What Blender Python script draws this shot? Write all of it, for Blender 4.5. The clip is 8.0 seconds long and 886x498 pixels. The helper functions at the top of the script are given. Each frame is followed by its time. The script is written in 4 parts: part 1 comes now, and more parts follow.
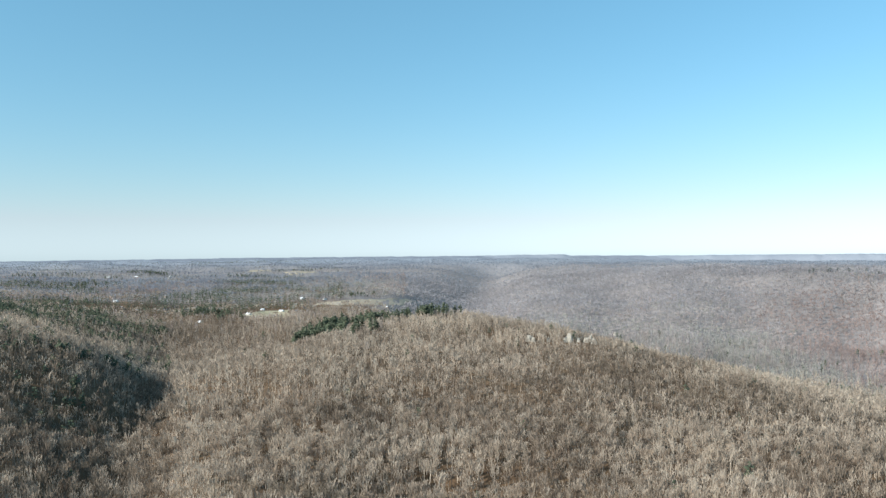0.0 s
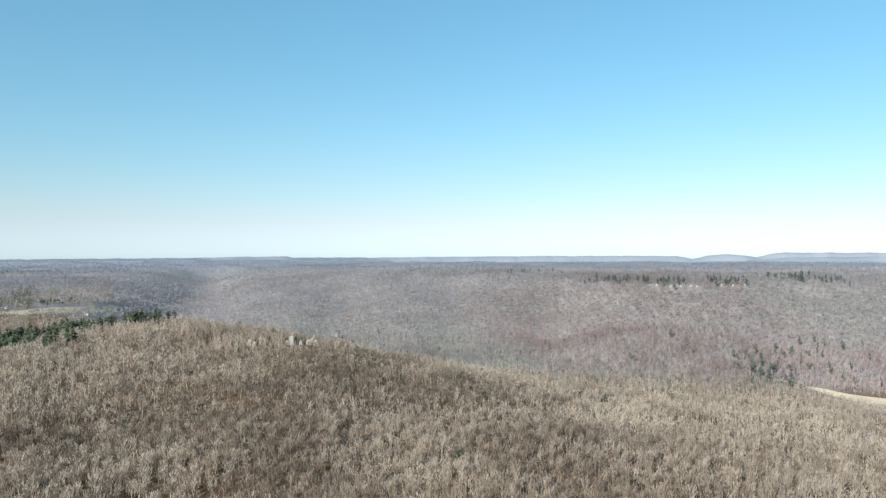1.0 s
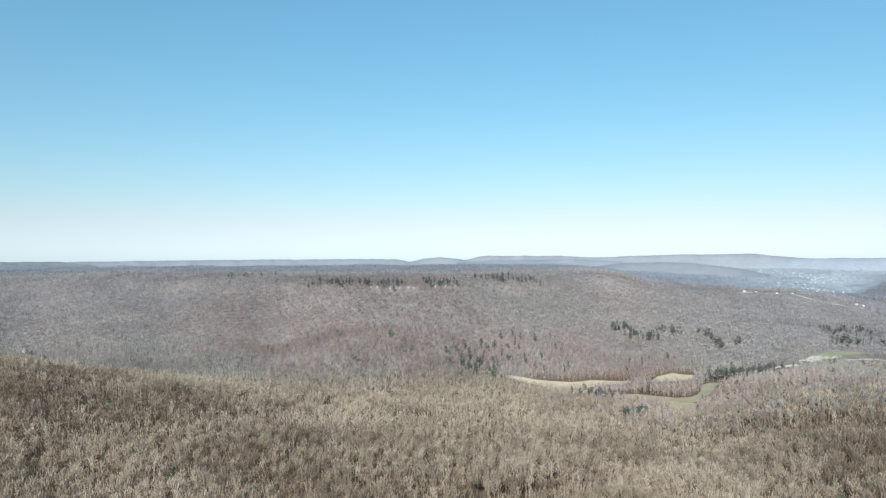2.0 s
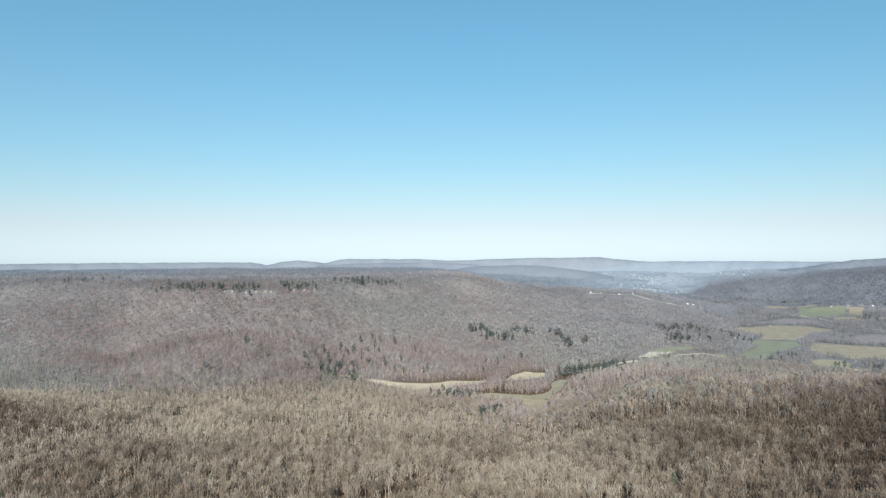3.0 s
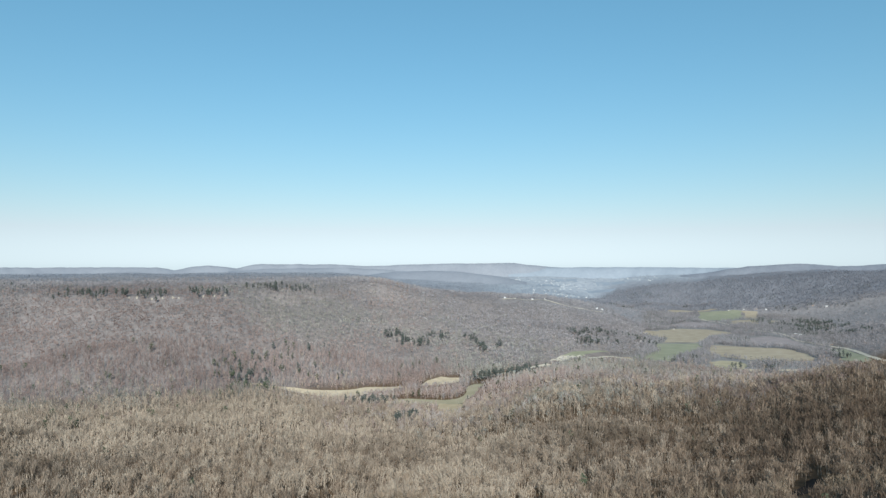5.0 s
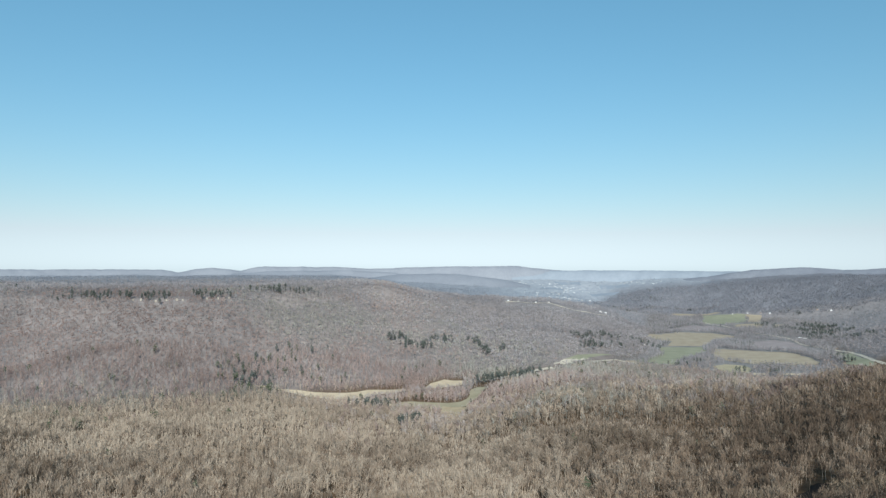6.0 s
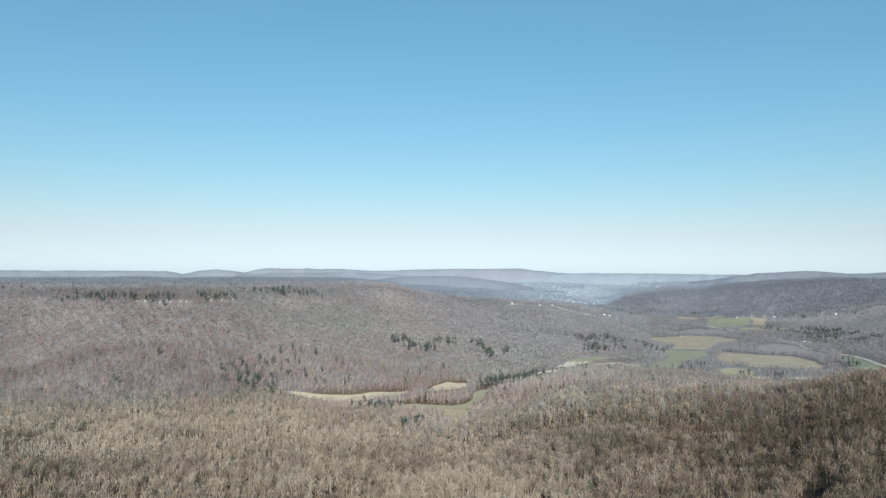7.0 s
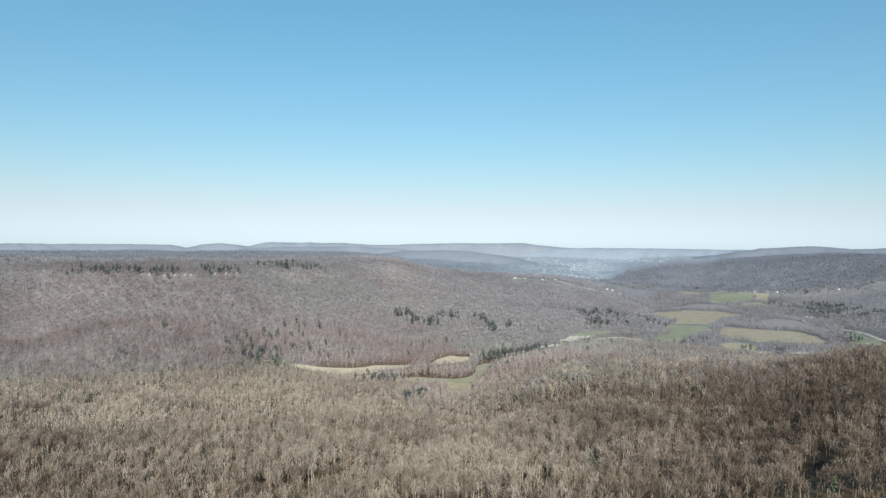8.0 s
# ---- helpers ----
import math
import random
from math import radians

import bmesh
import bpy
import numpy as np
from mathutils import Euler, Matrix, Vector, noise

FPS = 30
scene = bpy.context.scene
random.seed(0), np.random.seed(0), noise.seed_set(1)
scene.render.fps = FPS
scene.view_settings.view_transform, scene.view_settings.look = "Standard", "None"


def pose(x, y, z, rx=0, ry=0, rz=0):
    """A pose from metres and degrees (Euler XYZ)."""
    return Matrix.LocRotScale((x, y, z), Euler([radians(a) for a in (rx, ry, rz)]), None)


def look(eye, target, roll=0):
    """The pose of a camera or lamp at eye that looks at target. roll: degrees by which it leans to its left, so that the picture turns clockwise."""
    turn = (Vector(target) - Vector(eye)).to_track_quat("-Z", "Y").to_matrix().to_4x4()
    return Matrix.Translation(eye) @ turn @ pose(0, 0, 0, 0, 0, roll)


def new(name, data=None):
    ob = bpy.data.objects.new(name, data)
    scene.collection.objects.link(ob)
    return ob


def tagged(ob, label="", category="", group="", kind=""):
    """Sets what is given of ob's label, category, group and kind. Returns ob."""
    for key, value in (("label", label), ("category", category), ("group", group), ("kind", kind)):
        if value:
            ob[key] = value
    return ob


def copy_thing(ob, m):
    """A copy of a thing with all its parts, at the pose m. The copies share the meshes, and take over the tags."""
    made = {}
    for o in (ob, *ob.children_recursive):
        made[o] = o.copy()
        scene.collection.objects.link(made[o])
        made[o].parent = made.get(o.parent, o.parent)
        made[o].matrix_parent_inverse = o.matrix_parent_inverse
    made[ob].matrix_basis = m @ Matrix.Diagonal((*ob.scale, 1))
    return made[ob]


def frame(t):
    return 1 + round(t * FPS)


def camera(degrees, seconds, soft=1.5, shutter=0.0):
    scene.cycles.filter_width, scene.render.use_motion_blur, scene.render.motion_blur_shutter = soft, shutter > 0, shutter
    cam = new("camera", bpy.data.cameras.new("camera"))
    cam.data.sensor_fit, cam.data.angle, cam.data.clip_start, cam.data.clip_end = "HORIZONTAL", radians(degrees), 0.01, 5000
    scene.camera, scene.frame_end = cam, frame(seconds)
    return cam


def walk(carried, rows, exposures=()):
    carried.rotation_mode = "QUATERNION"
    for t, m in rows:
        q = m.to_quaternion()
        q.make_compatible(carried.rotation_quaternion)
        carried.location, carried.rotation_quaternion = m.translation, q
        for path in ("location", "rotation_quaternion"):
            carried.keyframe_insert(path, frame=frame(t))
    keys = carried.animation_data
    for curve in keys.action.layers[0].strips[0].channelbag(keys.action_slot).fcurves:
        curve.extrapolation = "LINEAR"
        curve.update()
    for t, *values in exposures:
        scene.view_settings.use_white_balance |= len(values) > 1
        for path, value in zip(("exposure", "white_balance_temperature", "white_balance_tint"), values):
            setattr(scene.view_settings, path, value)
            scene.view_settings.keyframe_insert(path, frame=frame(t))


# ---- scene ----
EYE = 268.0  # the drone's height over the valley floor

cam = camera(63.6, 8.0, soft=1.42)
ROWS = [
    (0.0, 0.0, 0.10, 0.44), (0.5, -0.04, 0.18, 0.40), (0.6, -0.10, 0.19, 0.36), (0.7, -1.34, 0.20, 0.30),
    (0.8, -8.68, 0.19, 0.27), (0.9, -17.67, 0.16, 0.26), (1.0, -21.96, 0.13, 0.26), (1.2, -22.02, 0.14, 0.28),
    (1.6, -22.1, 0.16, 0.28), (1.7, -23.4, 0.18, 0.27),
    (1.8, -30.6, 0.22, 0.26), (1.9, -39.6, 0.27, 0.25), (2.0, -43.86, 0.31, 0.24), (2.3, -43.89, 0.36, 0.22), (2.5, -43.79, 0.42, 0.20),
    (2.6, -43.71, 0.43, 0.20), (2.7, -52.81, 0.46, 0.19), (2.8, -55.11, 0.48, 0.18), (3.0, -55.04, 0.53, 0.16),
    (3.5, -55.01, 0.70, 0.15), (3.6, -55.0, 0.71, 0.14), (3.7, -62.11, 0.65, 0.14), (4.0, -62.14, 0.73, 0.12),
    (4.5, -61.95, 0.84, 0.05), (6.0, -61.49, 1.19, -0.16), (6.5, -61.35, 1.29, -0.25), (7.0, -61.19, 1.38, -0.35),
    (7.5, -61.05, 1.48, -0.43), (7.6, -61.02, 1.40, -0.45), (7.7, -61.0, 1.12, -0.46), (7.8, -60.97, 0.85, -0.48),
    (7.9, -60.95, 0.25, -0.50), (8.0, -60.93, -0.68, -0.51),
]
walk(cam, [(t, pose(0, 0, EYE, 90 + pitch, roll, yaw)) for t, yaw, pitch, roll in ROWS],
     exposures=[(0.0, 0.84, 5900, 6), (0.6, 0.82, 5900, 6), (1.0, 0.74, 5900, 6), (2.5, 0.48, 5900, 6), (4.5, 0.36, 5900, 6), (8.0, 0.36, 5900, 6)])

# ---- light ----
SUN_BEARING, SUN_HEIGHT = -122.0, 27.0
world = bpy.data.worlds.new("world")
scene.world = world
world.use_nodes = True
wn = world.node_tree.nodes
sky = wn.new("ShaderNodeTexSky")
sky.sky_type, sky.sun_disc = "NISHITA", False
sky.sun_elevation, sky.sun_rotation = radians(SUN_HEIGHT), radians(SUN_BEARING)
sky.altitude, sky.air_density, sky.dust_density, sky.ozone_density = 1500, 1.0, 0.25, 2.5
wn["Background"].inputs["Strength"].default_value = 0.1
wl = world.node_tree.links
# a cyan winter sky that pales where it turns from blue to yellow, at the hazy horizon
level, tint, pale, share, blend, split, ratio = (wn.new("ShaderNode" + k) for k in ("RGBToBW", "Mix", "Mix", "MapRange", "Mix", "SeparateColor", "Math"))
for node in (tint, pale, blend):
    node.data_type = "RGBA"
for node, colour in ((tint, (0.525, 0.985, 0.945, 1)), (pale, (0.575, 0.578, 0.585, 1))):
    node.blend_type = "MULTIPLY"
    node.inputs["Factor"].default_value = 1.0
    node.inputs["B"].default_value = colour
ratio.operation = "DIVIDE"
share.inputs["From Min"].default_value, share.inputs["From Max"].default_value = 2.1, 0.98
share.inputs["To Min"].default_value, share.inputs["To Max"].default_value = 0.0, 0.95
wl.new(sky.outputs["Color"], split.inputs[0])
wl.new(split.outputs[2], ratio.inputs[0])
wl.new(split.outputs[1], ratio.inputs[1])
wl.new(sky.outputs["Color"], level.inputs[0])
wl.new(sky.outputs["Color"], tint.inputs["A"])
wl.new(level.outputs[0], pale.inputs["A"])
wl.new(ratio.outputs[0], share.inputs["Value"])
wl.new(share.outputs["Result"], blend.inputs["Factor"])
wl.new(tint.outputs["Result"], blend.inputs["A"])
wl.new(pale.outputs["Result"], blend.inputs["B"])
veil = wn.new("ShaderNodeMix")
veil.data_type, veil.blend_type = "RGBA", "ADD"
veil.inputs["Factor"].default_value = 1.0
veil.inputs["B"].default_value = (0.47, 0.78, 0.80, 1)
wl.new(blend.outputs["Result"], veil.inputs["A"])
wl.new(veil.outputs["Result"], wn["Background"].inputs["Color"])

sun = new("sun", bpy.data.lights.new("sun", "SUN"))
sun.data.energy, sun.data.angle, sun.data.color = 5.0, radians(0.5), (1.0, 0.915, 0.79)
sb, sh = radians(SUN_BEARING), radians(SUN_HEIGHT)
sun.matrix_world = look((0, 0, 900), Vector((0, 0, 900)) - 100 * Vector((math.sin(sb) * math.cos(sh), math.cos(sb) * math.cos(sh), math.sin(sh))))


# ---- materials ----
def material(name, stops, scale, fine, rough=0.9, bump=0.3, tone="", metal=0.0, thin=0.0, rows=None):
    """Colour stops driven by noise at two scales in metres, or by the tone of each tree."""
    m = bpy.data.materials.new(name)
    m.use_nodes = True
    n, l = m.node_tree.nodes, m.node_tree.links
    shader = n["Principled BSDF"]
    shader.inputs["Roughness"].default_value, shader.inputs["Metallic"].default_value = rough, metal
    shader.inputs["Specular IOR Level"].default_value = 0.2
    geo = n.new("ShaderNodeNewGeometry")
    big, small = n.new("ShaderNodeTexNoise"), n.new("ShaderNodeTexNoise")
    for tex, size in ((big, scale), (small, fine)):
        tex.inputs["Scale"].default_value, tex.inputs["Detail"].default_value = 1.0 / size, 5
        l.new(geo.outputs["Position"], tex.inputs["Vector"])
    if rows is not None:  # long streaks along the field's rows
        streak = n.new("ShaderNodeMapping")
        streak.vector_type = "TEXTURE"
        streak.inputs["Rotation"].default_value[2] = radians(rows)
        streak.inputs["Scale"].default_value = (26, 1, 1)
        l.new(geo.outputs["Position"], streak.inputs["Vector"])
        l.new(streak.outputs["Vector"], small.inputs["Vector"])
    mix = n.new("ShaderNodeMath")
    mix.operation = "MULTIPLY_ADD"
    mix.inputs[1].default_value = 0.45
    half = n.new("ShaderNodeMath")
    half.operation = "MULTIPLY"
    half.inputs[1].default_value = 0.55
    if tone:
        at = n.new("ShaderNodeAttribute")
        at.attribute_name = tone
        l.new(at.outputs["Fac"], half.inputs[0])
        half.inputs[1].default_value, mix.inputs[1].default_value = 0.8, 0.2
    else:
        l.new(big.outputs["Fac"], half.inputs[0])
    l.new(small.outputs["Fac"], mix.inputs[0])
    l.new(half.outputs[0], mix.inputs[2])
    ramp = n.new("ShaderNodeValToRGB")
    lo, hi = (0.05, 0.95) if tone else (0.3, 0.7)
    while len(ramp.color_ramp.elements) < len(stops):
        ramp.color_ramp.elements.new(0.5)
    for i, c in enumerate(stops):
        e = ramp.color_ramp.elements[i]
        e.position, e.color = lo + (hi - lo) * i / (len(stops) - 1), (*c, 1)
    l.new(mix.outputs[0], ramp.inputs["Fac"])
    l.new(ramp.outputs["Color"], shader.inputs["Base Color"])
    if thin:  # fine twigs and needles let light through
        leaf, both = n.new("ShaderNodeBsdfTranslucent"), n.new("ShaderNodeMixShader")
        both.inputs["Fac"].default_value = thin
        l.new(ramp.outputs["Color"], leaf.inputs["Color"])
        l.new(shader.outputs[0], both.inputs[1])
        l.new(leaf.outputs[0], both.inputs[2])
        l.new(both.outputs[0], n["Material Output"].inputs["Surface"])
    if bump:
        b = n.new("ShaderNodeBump")
        b.inputs["Strength"].default_value, b.inputs["Distance"].default_value = bump, fine * 0.3
        l.new(small.outputs["Fac"], b.inputs["Height"])
        l.new(b.outputs["Normal"], shader.inputs["Normal"])
    return m


LITTER = material("leaf_litter", [(0.080, 0.048, 0.027), (0.130, 0.083, 0.048), (0.185, 0.126, 0.077)], 60, 2.5, bump=0.3)
BARK = material("grey_bark", [(0.106, 0.079, 0.056), (0.294, 0.245, 0.195), (0.512, 0.440, 0.358)], 3, 0.4, tone="tone")
TWIG = material("winter_twigs", [(0.153, 0.120, 0.089), (0.303, 0.245, 0.192), (0.433, 0.359, 0.285), (0.514, 0.428, 0.340)], 3, 0.5, tone="tone", bump=0, thin=0.4)
OAK_TWIG = material("russet_oak_twigs", [(0.105, 0.076, 0.057), (0.233, 0.176, 0.131), (0.356, 0.280, 0.213), (0.453, 0.370, 0.284)], 3, 0.5, tone="tone", bump=0, thin=0.4)
# far twigs: the haze of distance is mixed into their colours
FAR_TWIG = material("hazed_winter_twigs", [(0.247, 0.213, 0.194), (0.414, 0.361, 0.334), (0.568, 0.506, 0.474)], 8, 1.0, tone="tone", bump=0, thin=0.5)
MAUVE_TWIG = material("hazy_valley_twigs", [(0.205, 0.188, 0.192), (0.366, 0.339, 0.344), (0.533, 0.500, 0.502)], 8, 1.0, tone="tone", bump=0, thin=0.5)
BLUE_TWIG = material("hazed_distant_twigs", [(0.148, 0.156, 0.188), (0.272, 0.284, 0.318), (0.385, 0.40, 0.435)], 8, 1.0, tone="tone", bump=0, thin=0.5)
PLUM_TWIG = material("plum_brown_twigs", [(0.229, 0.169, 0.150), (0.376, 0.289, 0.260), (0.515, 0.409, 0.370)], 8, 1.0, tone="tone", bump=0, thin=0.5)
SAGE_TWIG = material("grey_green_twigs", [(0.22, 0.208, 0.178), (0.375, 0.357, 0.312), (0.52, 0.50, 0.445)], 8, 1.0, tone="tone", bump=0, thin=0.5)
MOUNT_TWIG = material("hazed_mountain_twigs", [(0.205, 0.203, 0.226), (0.295, 0.291, 0.316), (0.385, 0.38, 0.405)], 8, 1.0, tone="tone", bump=0, thin=0.5)
NEEDLE = material("pine_needles", [(0.048, 0.060, 0.038), (0.076, 0.090, 0.056), (0.11, 0.122, 0.08)], 6, 0.6, bump=0.4)
# pine needles again, with haze put into the colour for far pines
HAZY_NEEDLE = material("hazed_pine_needles", [(0.062, 0.072, 0.066), (0.088, 0.100, 0.090), (0.12, 0.13, 0.115)], 6, 0.6, bump=0.4)
TRUNK = material("tree_trunk", [(0.20, 0.165, 0.13), (0.36, 0.31, 0.25), (0.48, 0.43, 0.36)], 3, 0.3, bump=0.5)
CROWN = material("bare_crown", [(0.188, 0.144, 0.101), (0.325, 0.252, 0.179), (0.450, 0.360, 0.258)], 6, 0.5, bump=0, thin=0.4)
PINE_BARK = material("pine_bark", [(0.10, 0.07, 0.05), (0.20, 0.14, 0.10)], 2, 0.2, bump=0.5)
STRAW = material("dry_grass", [(0.267, 0.219, 0.156), (0.342, 0.286, 0.209), (0.405, 0.346, 0.262)], 35, 7, rows=-62)
GRASS = material("winter_grass", [(0.260, 0.236, 0.146), (0.350, 0.305, 0.203), (0.440, 0.376, 0.268)], 45, 3)
GREEN = material("green_pasture", [(0.207, 0.208, 0.139), (0.257, 0.256, 0.178), (0.308, 0.296, 0.212)], 40, 9, rows=-70)
GOLD = material("golden_dry_grass", [(0.33, 0.25, 0.152), (0.42, 0.33, 0.21), (0.485, 0.395, 0.262)], 18, 2)
SAND = material("bare_sandy_soil", [(0.415, 0.328, 0.221), (0.541, 0.442, 0.311), (0.613, 0.512, 0.373)], 20, 2)
GRAVEL = material("pale_road", [(0.40, 0.345, 0.27), (0.50, 0.445, 0.36), (0.58, 0.525, 0.44)], 18, 1)
PLUM = material("bare_plum_soil", [(0.210, 0.179, 0.175), (0.280, 0.241, 0.235), (0.336, 0.294, 0.284)], 30, 6, rows=-55)
# near-black soil: the deep shade of a gap painted as colour
SHADED_SOIL = material("shaded_gap_soil", [(0.024, 0.016, 0.013), (0.042, 0.029, 0.023)], 6, 0.8)
ROCK = material("pale_sandstone", [(0.20, 0.18, 0.15), (0.31, 0.285, 0.245), (0.42, 0.39, 0.345)], 6, 0.8, bump=0.7)
PAINT = material("white_paint", [(0.62, 0.61, 0.58), (0.76, 0.76, 0.74)], 4, 0.5, rough=0.6, bump=0.05)
BRICK = material("brown_siding", [(0.28, 0.20, 0.15), (0.38, 0.29, 0.22)], 4, 0.5, rough=0.8, bump=0.1)
HAZY_PAINT = material("hazed_pale_walls", [(0.36, 0.385, 0.41), (0.47, 0.495, 0.52)], 4, 0.5, rough=0.8, bump=0.05)
ROOF = material("grey_shingles", [(0.16, 0.15, 0.15), (0.26, 0.25, 0.25)], 4, 0.5, bump=0.2)
TIN = material("pale_metal_roof", [(0.50, 0.51, 0.53), (0.66, 0.67, 0.68)], 5, 0.6, rough=0.5, bump=0.05)
GLASS = material("window_glass", [(0.03, 0.035, 0.04), (0.05, 0.055, 0.06)], 2, 0.5, rough=0.1, bump=0)
# backdrop colours for the horizon, already paled and blued by haze
PALE_PLAIN = material("hazed_plain", [(0.22, 0.252, 0.297), (0.245, 0.278, 0.323), (0.27, 0.303, 0.348)], 150, 20, bump=0.2)
BLUE_RIDGE = material("hazed_ridge_woods", [(0.200, 0.214, 0.248), (0.225, 0.241, 0.275), (0.250, 0.267, 0.300)], 120, 14, bump=0.5)
DARK_RIDGE = material("hazed_mountain_woods", [(0.15, 0.162, 0.195), (0.178, 0.192, 0.225), (0.205, 0.222, 0.253)], 120, 14, bump=0.6)


def ground_cover():
    """The land's cover: fallen leaves near by, grey woods far off and scrub on the valley floor. Haze is mixed into the
    far colours.
    """
    n, l = LITTER.node_tree.nodes, LITTER.node_tree.links
    shader = n["Principled BSDF"]
    colour = shader.inputs["Base Color"].links[0].from_socket
    geo = n.new("ShaderNodeNewGeometry")
    # the distance and plain stops imitate haze by bluer, paler colour
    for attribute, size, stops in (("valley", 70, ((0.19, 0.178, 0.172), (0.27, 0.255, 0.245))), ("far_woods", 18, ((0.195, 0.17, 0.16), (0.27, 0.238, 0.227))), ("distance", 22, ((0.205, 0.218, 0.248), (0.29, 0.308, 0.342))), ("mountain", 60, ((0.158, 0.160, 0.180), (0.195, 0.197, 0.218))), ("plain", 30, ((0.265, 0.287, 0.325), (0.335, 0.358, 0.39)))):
        at_node, tex, ramp, mix = n.new("ShaderNodeAttribute"), n.new("ShaderNodeTexNoise"), n.new("ShaderNodeValToRGB"), n.new("ShaderNodeMix")
        at_node.attribute_name = attribute
        tex.inputs["Scale"].default_value, tex.inputs["Detail"].default_value = 1 / size, 6
        l.new(geo.outputs["Position"], tex.inputs["Vector"])
        l.new(tex.outputs["Fac"], ramp.inputs["Fac"])
        for e, p, c in zip(ramp.color_ramp.elements, (0.35, 0.65), stops):
            e.position, e.color = p, (*c, 1)
        mix.data_type = "RGBA"
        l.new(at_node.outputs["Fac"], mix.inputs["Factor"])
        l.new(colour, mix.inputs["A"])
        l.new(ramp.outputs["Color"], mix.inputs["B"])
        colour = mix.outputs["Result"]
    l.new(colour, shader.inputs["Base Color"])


ground_cover()

# -- terrain --
# ridge, slope and valley lines of the land: bearing, distance from the drone, height over the valley floor
UNDER_DRONE = [(-150, 250, 100), (150, 250, 100)]
NEAR_FOOT = [(-120, 540, 130), (-60, 545, 170), (-45, 550, 128), (-38, 550, 102), (-32, 550, 80), (-29, 545, 70), (-27, 540, 63), (-24, 540, 66), (-18, 540, 78), (0, 530, 66), (20, 535, 74), (30, 520, 80), (46, 540, 76), (60, 540, 73), (70, 540, 64), (80, 540, 77), (88, 540, 97), (94, 540, 112), (120, 540, 140), (180, 540, 130)]
NEAR_SLOPE = [(-120, 800, 150), (-60, 760, 210), (-45, 760, 176), (-38, 760, 140), (-32, 760, 113), (-29, 760, 97), (-26.2, 770, 84), (-24.6, 790, 76), (-22.5, 850, 84), (-20, 920, 102), (-17, 1000, 107), (-12, 1060, 116), (-8, 1200, 126), (-4, 1400, 128), (0.7, 1520, 129), (5, 1400, 121), (10, 1270, 116), (14, 1200, 107), (20, 1180, 78), (26, 1220, 52), (32, 1270, 23), (36, 1310, 9), (40, 1330, 9)]
MEADOW_EDGE = [(45, 1400, 12), (47, 1410, 14), (51, 1395, 1), (54, 1390, 0), (58, 1330, 0), (62, 1260, 0), (65, 1330, 12), (69.5, 1350, 42), (72, 1330, 54), (76, 1250, 67), (80, 1190, 71), (83, 1130, 77), (86, 1080, 91), (88, 1050, 107), (91, 1000, 132), (94, 980, 141), (120, 900, 165), (180, 800, 150)]
NEAR_CREST = [(-120, 1500, 150), (-60, 1000, 215), (-45, 980, 200), (-38, 960, 187), (-32, 950, 173), (-29.5, 940, 156), (-27, 920, 138), (-25, 920, 121), (-23.4, 960, 107), (-22, 1040, 90), (-20, 1120, 86), (-17, 1250, 83), (-12, 1300, 90), (-4, 1650, 100), (0.7, 1900, 60), (5, 1800, 60), (10, 1600, 45), (20, 1500, 30), (26, 1500, 12), (32, 1500, 4), (40, 1480, 2)]
VALLEY_EDGE = [(46, 1500, 4), (50, 1480, 0), (54, 1490, 0), (60, 1600, 0), (66, 1690, 0), (70, 1740, 0), (72, 1890, 0), (76, 1950, 0), (82, 1850, 0), (88, 1700, 0), (94, 1600, 10), (120, 1500, 60), (180, 1500, 150)]
PLATEAU_EDGE = [(-120, 2500, 160), (-60, 1700, 165), (-32, 1700, 147), (-21, 1800, 109), (-12, 1800, 122), (-8, 1900, 132), (-4, 2100, 129), (0, 2600, 132), (2, 3000, 148), (3.9, 3300, 156), (6, 3200, 165), (10, 3000, 175), (18, 2700, 186), (26, 2500, 191), (32, 2250, 185), (36, 2100, 179), (40, 2050, 172)]
FAR_SLOPE = [(44, 2050, 170), (48, 2200, 181), (52, 2300, 182), (55, 2450, 194), (57.7, 2500, 193), (60, 2500, 163), (64, 2600, 135), (70, 2800, 120), (74, 2900, 77), (76, 2900, 29), (78, 2900, 0), (90, 2900, 3), (94, 2600, 40), (120, 2500, 60), (180, 2500, 160)]
FAR_CREST = [(-60, 3900, 189), (45, 3900, 189), (50, 3900, 193), (55, 3800, 181), (58, 3700, 131), (62, 3700, 93), (66, 3800, 90), (70, 3800, 80), (74, 3800, 50), (78, 3900, 0), (86, 3900, 0), (90, 3800, 10), (94, 3600, 60), (120, 3600, 140), (180, 3800, 185)]
MOUNTAIN = [(-60, 4450, 206), (8, 4450, 204), (18, 4450, 188), (54, 4450, 186), (58, 4450, 155), (62, 4420, 140), (68, 4380, 112), (72, 4330, 78), (73.8, 4330, 42), (75.5, 4330, 76), (77, 4330, 102), (79, 4330, 123), (81.7, 4330, 144), (83.7, 4330, 165), (85.6, 4340, 182), (87.5, 4350, 203), (89.3, 4360, 215), (91.3, 4380, 222), (95, 4400, 230), (120, 4480, 232)]
HORIZON = [(-150, 4960, 218), (8, 4960, 216), (18, 4960, 186), (56, 4960, 186), (70, 4960, 205), (150, 4960, 215)]
LINES = [UNDER_DRONE, NEAR_FOOT, NEAR_SLOPE + MEADOW_EDGE, NEAR_CREST + VALLEY_EDGE, PLATEAU_EDGE + FAR_SLOPE, FAR_CREST, MOUNTAIN, HORIZON]


